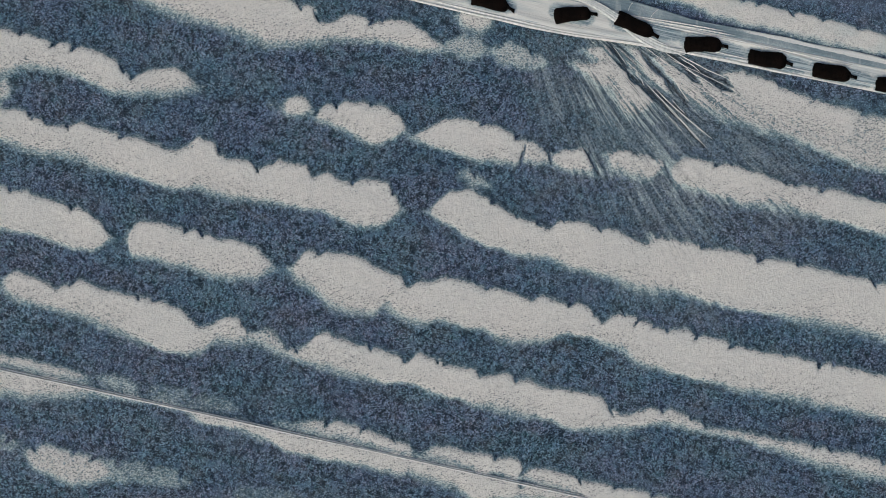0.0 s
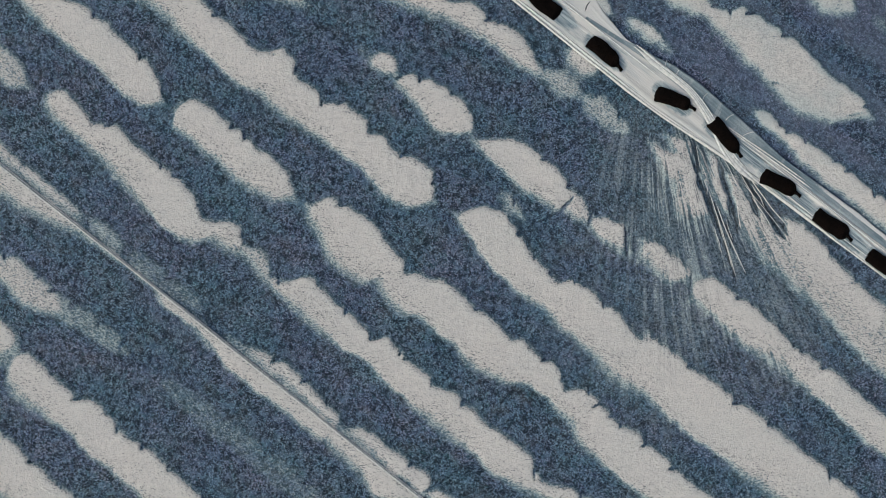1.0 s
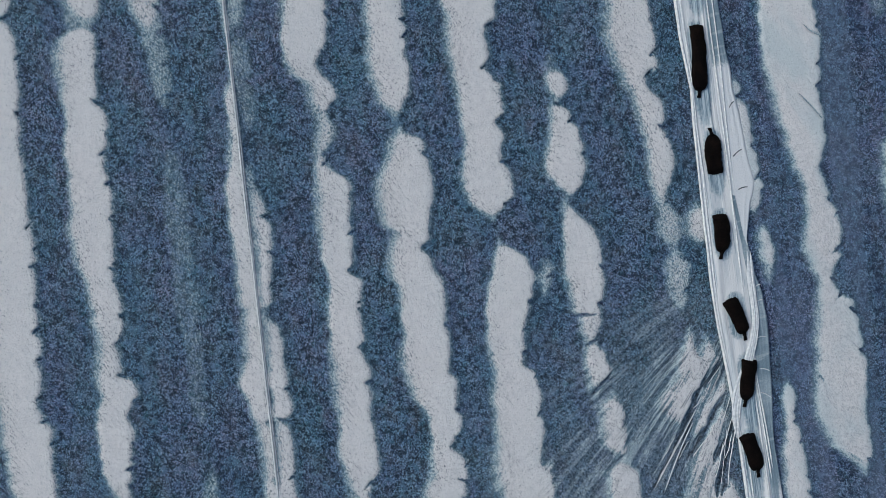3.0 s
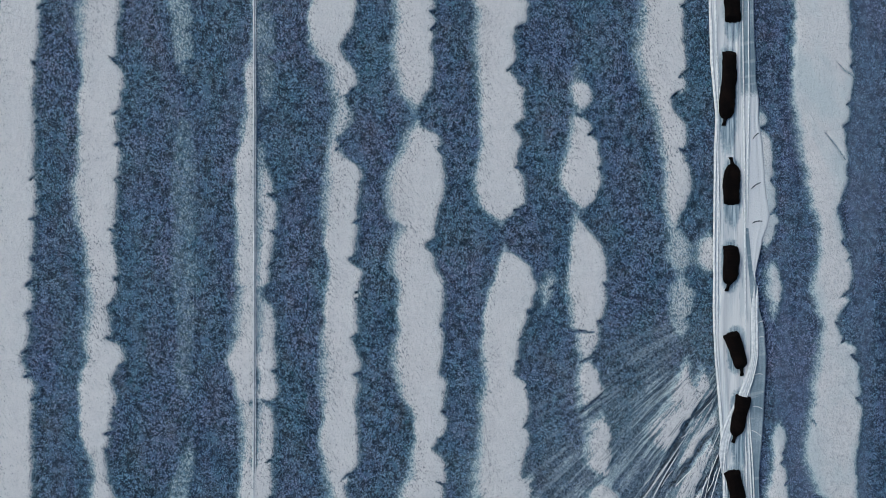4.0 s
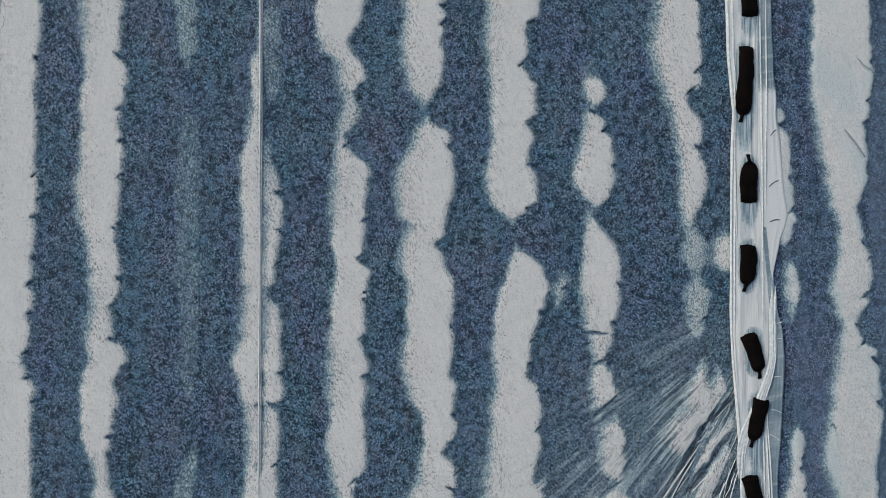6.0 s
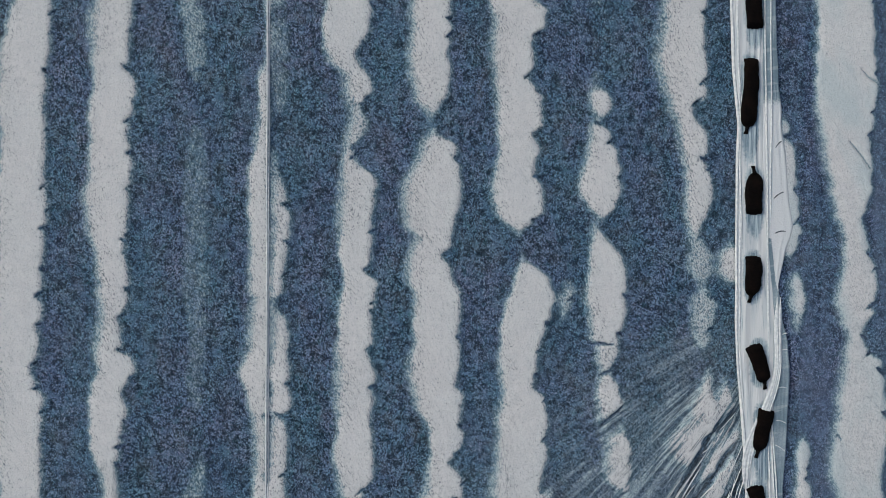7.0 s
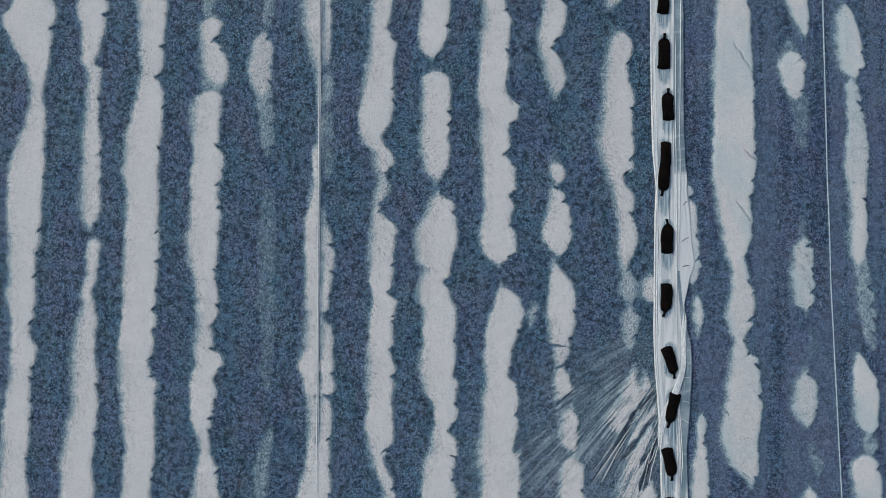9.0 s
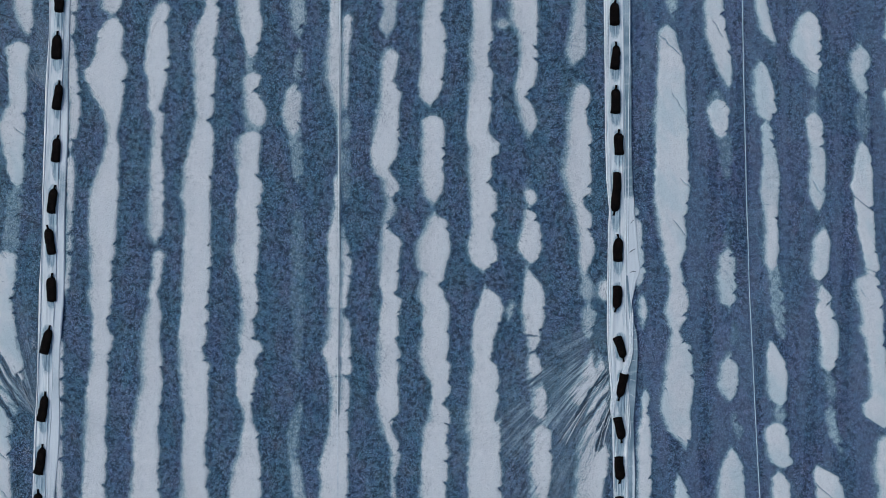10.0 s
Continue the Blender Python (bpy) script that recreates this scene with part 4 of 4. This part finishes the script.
def edge_strip(name, parent, x0, x1, columns, seed, z0, height, material, label, damp):
    """A long strip of gathered cloth between two lines, with lengthwise pleats."""
    ys = np.arange(-10.9, 10.9, 0.025)
    u = np.linspace(0, 1, columns)
    a, b = x0(ys), x1(ys)
    xs = a[:, None] + (b - a)[:, None] * u[None, :]
    zs = np.full(xs.shape, z0)
    for i, (q, wide) in enumerate(((0.08, 0.03), (0.24, 0.10), (0.50, 0.14), (0.74, 0.05), (0.90, 0.025))):
        mid = q + 0.10 * wander(ys, seed + i, 0.9)
        tall = np.clip(0.55 + 0.6 * wander(ys, seed + 20 + i, 0.5), 0, 1)
        zs += height * tall[:, None] * np.exp(-((u[None, :] - mid[:, None]) / wide) ** 2)
    drop = np.clip(np.minimum(u, 1 - u) / 0.06, 0, 1)
    zs = zs * drop[None, :] + 0.072 * (1 - drop[None, :])
    me = mesh_from(name, np.stack([xs, np.repeat(ys[:, None], columns, 1), zs], -1).reshape(-1, 3), grid_faces(*xs.shape), material)
    layer = me.attributes.new("damp", "FLOAT", "POINT")
    layer.data.foreach_set("value", damp(xs, np.repeat(ys[:, None], columns, 1)).astype(np.float32).ravel())
    ob = new(name, me)
    ob.parent = parent
    return tagged(ob, label)


def hem_east_a(y):
    x = np.interp(y, (-11, -4.5, -2.1, -1.4, -0.55, 0.9, 1.25, 1.75, 2.4, 5, 11), (2.86, 2.755, 2.698, 2.652, 2.610, 2.610, 2.626, 2.578, 2.560, 2.53, 2.42))
    return x + 0.008 * wander(y, 31, 0.8)


def hem_east_b(y):
    x = np.interp(y, (-11, -4.5, -2.0, -0.9, -0.5, -0.25, 0.15, 0.5, 1.0, 2.3, 5, 11), (3.09, 3.00, 2.955, 2.965, 2.985, 2.965, 2.925, 2.895, 2.875, 2.880, 2.85, 2.74))
    return x + 0.008 * wander(y, 32, 0.9)


def flap_east(y):
    x = np.interp(y, (-11, -4.5, -2.05, -1.55, -1.0, -0.73, -0.53, -0.22, 0.0, 0.12, 0.22, 0.31, 0.49, 0.85, 1.25, 1.9, 2.3, 5, 11), (3.20, 3.10, 3.040, 3.082, 3.103, 3.097, 3.046, 3.006, 3.047, 3.075, 3.118, 3.136, 3.108, 3.076, 3.036, 2.996, 2.985, 2.96, 2.85))
    return x + 0.008 * wander(y, 33, 0.2)


def hem_west_a(y):
    return -6.40 + 0.034 * y + 0.014 * wander(y, 41, 0.8)


def hem_west_b(y):
    return -6.12 + 0.034 * y + 0.012 * wander(y, 42, 0.9)


def flap_west(y):
    return -6.03 + 0.034 * y + 0.03 * wander(y, 43, 1.2)


edge_strip("edge_flap", east, lambda y: hem_east_b(y) - 0.03, flap_east, 25, 60, 0.084, 0.0035, FLAP, "thin translucent loose edge", damp_flap_east)
edge_strip("edge_hem", middle, hem_east_a, hem_east_b, 49, 70, 0.086, 0.010, HEM, "doubled white edge drawn into long pleats", damp_near_bags)
edge_strip("edge_flap", middle, lambda y: hem_west_b(y) - 0.03, flap_west, 25, 80, 0.084, 0.0035, FLAP, "thin translucent loose edge", damp_flap_west)
edge_strip("edge_hem", west, hem_west_a, hem_west_b, 49, 90, 0.086, 0.010, HEM, "doubled white edge drawn into long pleats", damp_near_bags)


def ridge(name, parent, line, width, height, label="", material=FOLD):
    """A standing fold of cloth along a line of (x, y, z): a low rounded ridge that tapers at both ends."""
    p = np.array(line)
    along = np.gradient(p, axis=0)
    side = np.stack([-along[:, 1], along[:, 0]], 1)
    side /= np.linalg.norm(side, axis=1)[:, None]
    s = np.linspace(0, 1, len(p))
    taper = np.clip(np.minimum(s, 1 - s) * 9, 0.08, 1)
    verts = []
    for u, h in ((-1, -0.6), (-0.45, 0.65), (0, 1), (0.45, 0.65), (1, -0.6)):
        verts.append(np.column_stack([p[:, :2] + side * (u * width * 0.5 * taper)[:, None], p[:, 2] + h * height * taper]))
    v = np.stack(verts, 1)
    ob = new(name, mesh_from(name, v.reshape(-1, 3), grid_faces(len(p), 5), material))
    ob.parent = parent
    return tagged(ob, label)


# the pressed folds that run along the sheets
ys = np.arange(-10.5, 10.5, 0.05)
ridge("fold_line", middle, np.column_stack([-1.640 - 0.0028 * (4.58 - ys) + 0.003 * wander(ys, 51, 0.7), ys, 0.076 + 0 * ys]), 0.020, 0.007, "straight pressed fold in the cloth")
ridge("fold_line", middle, np.column_stack([-1.622 - 0.0028 * (4.58 - ys) + 0.004 * wander(ys, 52, 0.6), ys, 0.073 + 0 * ys]), 0.010, 0.006)
ridge("fold_line", east, np.column_stack([4.735 + 0.0150 * (4.6 - ys) + 0.0032 * (4.6 - ys) ** 2 + 0.004 * wander(ys, 53, 0.7), ys, 0.058 + 0 * ys]), 0.017, 0.008, "straight pressed fold in the cloth", DAMP_FOLD)

# wrinkles drawn towards the sandbags
rng = random.Random(11)


def wrinkles(parent, cx, cy, low, high, count, near, far):
    for i in range(count):
        a = radians(low + (high - low) * (i + rng.uniform(0.1, 0.9)) / count)
        r0 = near * rng.uniform(0.7, 2.2)
        r1 = r0 + far * rng.uniform(0.15, 0.6)
        bend = rng.uniform(-0.13, 0.13)
        r = np.linspace(r0, r1, 16)
        b = a + bend * (r / r1) ** 2
        ridge("wrinkle", parent, np.column_stack([cx + r * np.cos(b), cy + r * np.sin(b), 0.074 + 0 * r]), rng.uniform(0.003, 0.006), rng.uniform(0.003, 0.006))


for i, (x0, y0, x1, y1) in enumerate([
    (2.62, -1.37, 2.47, -1.54),
    (2.36, -1.72, 1.86, -2.46),
    (2.30, -1.86, 1.95, -2.50),
    (2.62, -1.93, 2.48, -2.54), (2.56, -2.08, 2.42, -2.48), (2.67, -2.02, 2.55, -2.52), (2.20, -1.95, 1.90, -2.38),
    (2.41, -1.63, 2.31, -1.75),
    (2.64, -1.56, 2.49, -1.77),
    (2.69, -1.64, 2.53, -1.98),
    (2.67, -1.86, 2.50, -2.24),
    (2.70, -1.94, 2.62, -2.24),
    (2.12, -1.98, 1.96, -2.20),
    (2.57, -1.58, 2.44, -1.75),
    (2.43, -2.02, 2.26, -2.20),
    (2.24, -2.03, 2.12, -2.20),
    (2.65, -2.01, 2.56, -2.25)]):
    s = np.linspace(0, 1, 18)
    sway = 0.004 * wander(s * 2, 200 + i, 0.6) + 0.008 * math.sin(i * 2.1) * np.sin(s * math.pi)
    ridge("wrinkle", middle, np.column_stack([x0 + (x1 - x0) * s + sway, y0 + (y1 - y0) * s - 0.5 * sway, 0.070 + 0.004 * np.sin(s * math.pi)]), 0.005 + 0.0025 * (i % 3), 0.0035)
wrinkles(west, FAN_WEST[0], FAN_WEST[1], 112, 134, 5, 0.12, 0.95)
wrinkles(west, -6.49, -0.90, 0, 330, 7, 0.012, 0.14)
wrinkles(west, -6.60, -2.62, 0, 330, 6, 0.012, 0.12)
wrinkles(west, -6.30, 3.05, 112, 130, 4, 0.15, 0.85)
for x0, y0, dx, dy in ((2.955, 0.570, 0.095, 0.060), (2.965, 0.255, 0.100, 0.016), (2.97, 1.03, 0.06, 0.06)):
    s = np.linspace(0, 1, 12)
    ridge("short_crease", east, np.column_stack([x0 + dx * s, y0 + dy * s + 0.012 * np.sin(3 * s), 0.086 + 0 * s]), 0.013, 0.006, "crease in the loose edge, coloured dark as shade", CREASE_SHADE)
for x0, y0, x1, y1 in ((2.990, -0.690, 3.080, -0.650), (3.000, -0.815, 3.082, -0.800), (2.985, -1.150, 3.070, -1.148), (2.970, -1.440, 3.068, -1.470), (2.955, -1.660, 3.058, -1.725)):
    s = np.linspace(0, 1, 12)
    ridge("short_crease", east, np.column_stack([x0 + (x1 - x0) * s, y0 + (y1 - y0) * s + 0.010 * np.sin(3 * s), 0.088 + 0 * s]), 0.010, 0.005)
wrinkles(east, 3.10, 4.35, 292, 312, 3, 0.5, 1.5)

# the strands of cloth twisted across the east edge, held between two bags
for i, (dx, w, h) in enumerate(((0.0, 0.052, 0.006), (0.050, 0.044, 0.008), (0.085, 0.030, 0.010), (-0.040, 0.030, 0.007), (0.025, 0.022, 0.012), (0.11, 0.034, 0.007), (0.135, 0.018, 0.011))):
    yy = np.linspace(-2.06 + 0.07 * i, -0.32 - 0.09 * ((i * 3) % 5), 34)
    bend = np.clip((yy + 1.92) / 1.02, 0, 1)
    bend = bend * bend * (3 - 2 * bend)
    ridge("twisted_pleat", middle, np.column_stack([2.680 + 0.6 * dx + (0.300 - 0.34 * dx) * bend + 0.004 * wander(yy, 90 + i, 0.2), yy, 0.096 + 0.006 * np.sin(bend * math.pi)]), w, h, "twisted strand of drawn cloth" if i == 0 else "")
for i, (x0, slope, y0, y1) in enumerate(((2.672, -0.022, -0.2, 4.6), (2.905, -0.010, -0.9, 3.4), (2.880, -0.018, -3.8, -1.6), (2.858, -0.046, -2.5, -1.25), (2.885, -0.040, -2.4, -1.30), (2.932, 0.004, 0.2, 4.9), (2.72, -0.02, -5.0, -1.9))):
    yy = np.arange(y0, y1, 0.06)
    ridge("long_pleat", middle, np.column_stack([x0 + slope * yy + 0.010 * wander(yy, 64 + i, 0.7), yy, 0.088 + 0 * yy]), 0.016, 0.011)
for i, (off, y0, y1) in enumerate(((0.012, -3.9, 4.9), (0.036, -0.9, 1.3), (0.058, 1.2, 4.6))):
    yy = np.arange(y0, y1, 0.06)
    ridge("long_pleat", middle, np.column_stack([hem_east_a(yy) + off + 0.006 * wander(yy, 164 + i, 0.5), yy, 0.088 + 0 * yy]), 0.026, 0.009)
for i, (x0, y0, y1) in enumerate(((-6.375, -3.6, 4.8), (-6.15, -1.2, 4.6), (-6.19, -4.0, -1.5))):
    yy = np.arange(y0, y1, 0.06)
    ridge("long_pleat", west, np.column_stack([x0 + 0.034 * yy + 0.012 * wander(yy, 74 + i, 0.7), yy, 0.088 + 0 * yy]), 0.016, 0.011)

# ---------------------------------------------------------------- sandbags


def bag_mesh(length, width, height, seed):
    """The filled body of a bag: a flattened tube with a sewn square end with two ears at -y and a gathered end at +y."""
    rng = np.random.RandomState(seed)
    rings, around = 44, 24
    bm = bmesh.new()
    loops = []
    sag = rng.uniform(-0.07, 0.07)
    full = rng.uniform(0.075, 0.125)
    for i in range(rings):
        s = i / (rings - 1)
        y = (s - 0.5) * length
        foot = min(1.0, (s + 0.01) * length / 0.045)
        neck = min(1.0, (1 - s) * length / full)
        w = width * 0.5 * (0.84 + 0.16 * math.sqrt(1 - (1 - foot) ** 2)) * (0.22 + 0.78 * math.sqrt(1 - (1 - neck) ** 2))
        w *= 1 + 0.07 * math.exp(-((s * length - 0.012) / 0.012) ** 2)
        h = height * (0.22 + 0.78 * math.sin(foot * math.pi / 2)) * (0.40 + 0.60 * math.sin(neck * math.pi / 2))
        w *= 1 + 0.06 * math.sin(4 * s + seed) + rng.uniform(-0.03, 0.03)
        mid = sag * width * math.sin(s * math.pi) + 0.010 * noise.noise(Vector((seed * 3.1, y * 9, 0)))
        loop = []
        for j in range(around):
            a = 2 * math.pi * j / around
            c, q = math.cos(a), math.sin(a)
            x = w * math.copysign(abs(c) ** 0.66, c)
            z = h * 0.5 * math.copysign(abs(q) ** 0.85, q) * (1.0 if q > 0 else 0.75)
            d = 0.006 * noise.noise(Vector((x * 26 + seed, y * 20, z * 25))) + 0.004 * noise.noise(Vector((x * 60, y * 55 + seed, z * 60)))
            loop.append(bm.verts.new((mid + x * (1 + d * 7), y + d * 0.8, z + d * (1.0 if q > 0 else 0.2) + h * 0.375)))
        loops.append(loop)
    for p, q in zip(loops, loops[1:]):
        for j in range(around):
            bm.faces.new((p[j], p[(j + 1) % around], q[(j + 1) % around], q[j]))
    bm.faces.new(loops[0][::-1])
    bm.faces.new(loops[-1])
    return bm


def tube(points, radii, around=10, flat=1.0):
    bm = bmesh.new()
    loops = []
    for (x, y, z), r in zip(points, radii):
        loops.append([bm.verts.new((x + r * math.cos(2 * math.pi * j / around), y, z + flat * r * math.sin(2 * math.pi * j / around))) for j in range(around)])
    for p, q in zip(loops, loops[1:]):
        for j in range(around):
            bm.faces.new((p[j], p[(j + 1) % around], q[(j + 1) % around], q[j]))
    bm.faces.new(loops[0][::-1])
    bm.faces.new(loops[-1])
    return bm


BAG_REST = 0.083


def sandbag(x, y, length, turn, neck_up, seed, label, group):
    """A black sandbag with its tied neck. turn: degrees by which its foot swings east; neck_up: the neck points north."""
    rng = random.Random(seed)
    thing = new("sandbag")
    width, height = rng.uniform(0.136, 0.152) - (0.014 if length > 0.5 else 0), rng.uniform(0.052, 0.064)
    part("body", bag_mesh(length, width, height, seed), BAG, thing)
    half, z = length * 0.5, height * 0.33
    lean = rng.uniform(-0.02, 0.02)
    neck = part("neck", tube([(0, half - 0.012, z), (lean * 0.3, half + 0.012, z), (lean * 0.6, half + 0.030, z * 0.9), (lean, half + 0.062, z * 0.6)], [0.026, 0.013, 0.015, 0.020], 10, 0.7), BAG, thing, "gathered neck")
    part("tie", tube([(lean * 0.3, half + 0.008, z), (lean * 0.4, half + 0.012, z), (lean * 0.45, half + 0.018, z)], [0.0165, 0.019, 0.0165], 12), TIE, neck, "cord knotted round the neck")
    bm = bmesh.new()
    bmesh.ops.create_cube(bm, size=1.0, matrix=Matrix.Translation((0, -half - 0.004, 0.010)) @ Matrix.Diagonal((width * 0.48, 0.012, 0.009, 1)))
    bmesh.ops.bevel(bm, geom=bm.edges[:], offset=0.003, segments=2, affect="EDGES")
    part("bottom_seam", bm, TIE, thing, "flat sewn seam")
    thing.matrix_world = pose(x, y, BAG_REST, 0, 0, turn + (0 if neck_up else 180))
    return tagged(thing, label, "sandbag", group)


# the two lines of bags go on beyond the filmed stretch
rng = random.Random(21)
for k in range(9):
    EAST_BAGS.append((2.703 - 0.019 * (5.6 + 0.62 * k), 5.6 + 0.62 * k, 0.36, rng.uniform(-5, 5), True))
    EAST_BAGS.append((2.828 + 0.019 * 0.6 * k, -5.36 - 0.62 * k, 0.36, rng.uniform(-5, 5), False))
    WEST_BAGS.append((-6.026 + 0.034 * 0.7 * k, 5.95 + 0.62 * k, 0.38, rng.uniform(-6, 6), True))
    WEST_BAGS.append((-6.466 - 0.034 * 0.7 * k, -4.20 - 0.70 * k, 0.38, rng.uniform(-6, 6), True))
for i, (x, y, length, turn, up) in enumerate(EAST_BAGS):
    label = "extra long black woven sandbag lying on the fleece edge" if length > 0.5 else "black woven sandbag lying askew on the fleece edge" if abs(turn) > 9 else "black woven sandbag lying along the fleece edge"
    sandbag(x, y, length, turn, up, 100 + i, label, "sandbags along the eastern fleece edge")
for i, (x, y, length, turn, up) in enumerate(WEST_BAGS):
    label = "black woven sandbag lying askew on the fleece edge" if abs(turn) > 9 else "black woven sandbag lying along the fleece edge"
    sandbag(x, y, length, turn, up, 300 + i, label, "sandbags along the western fleece edge")
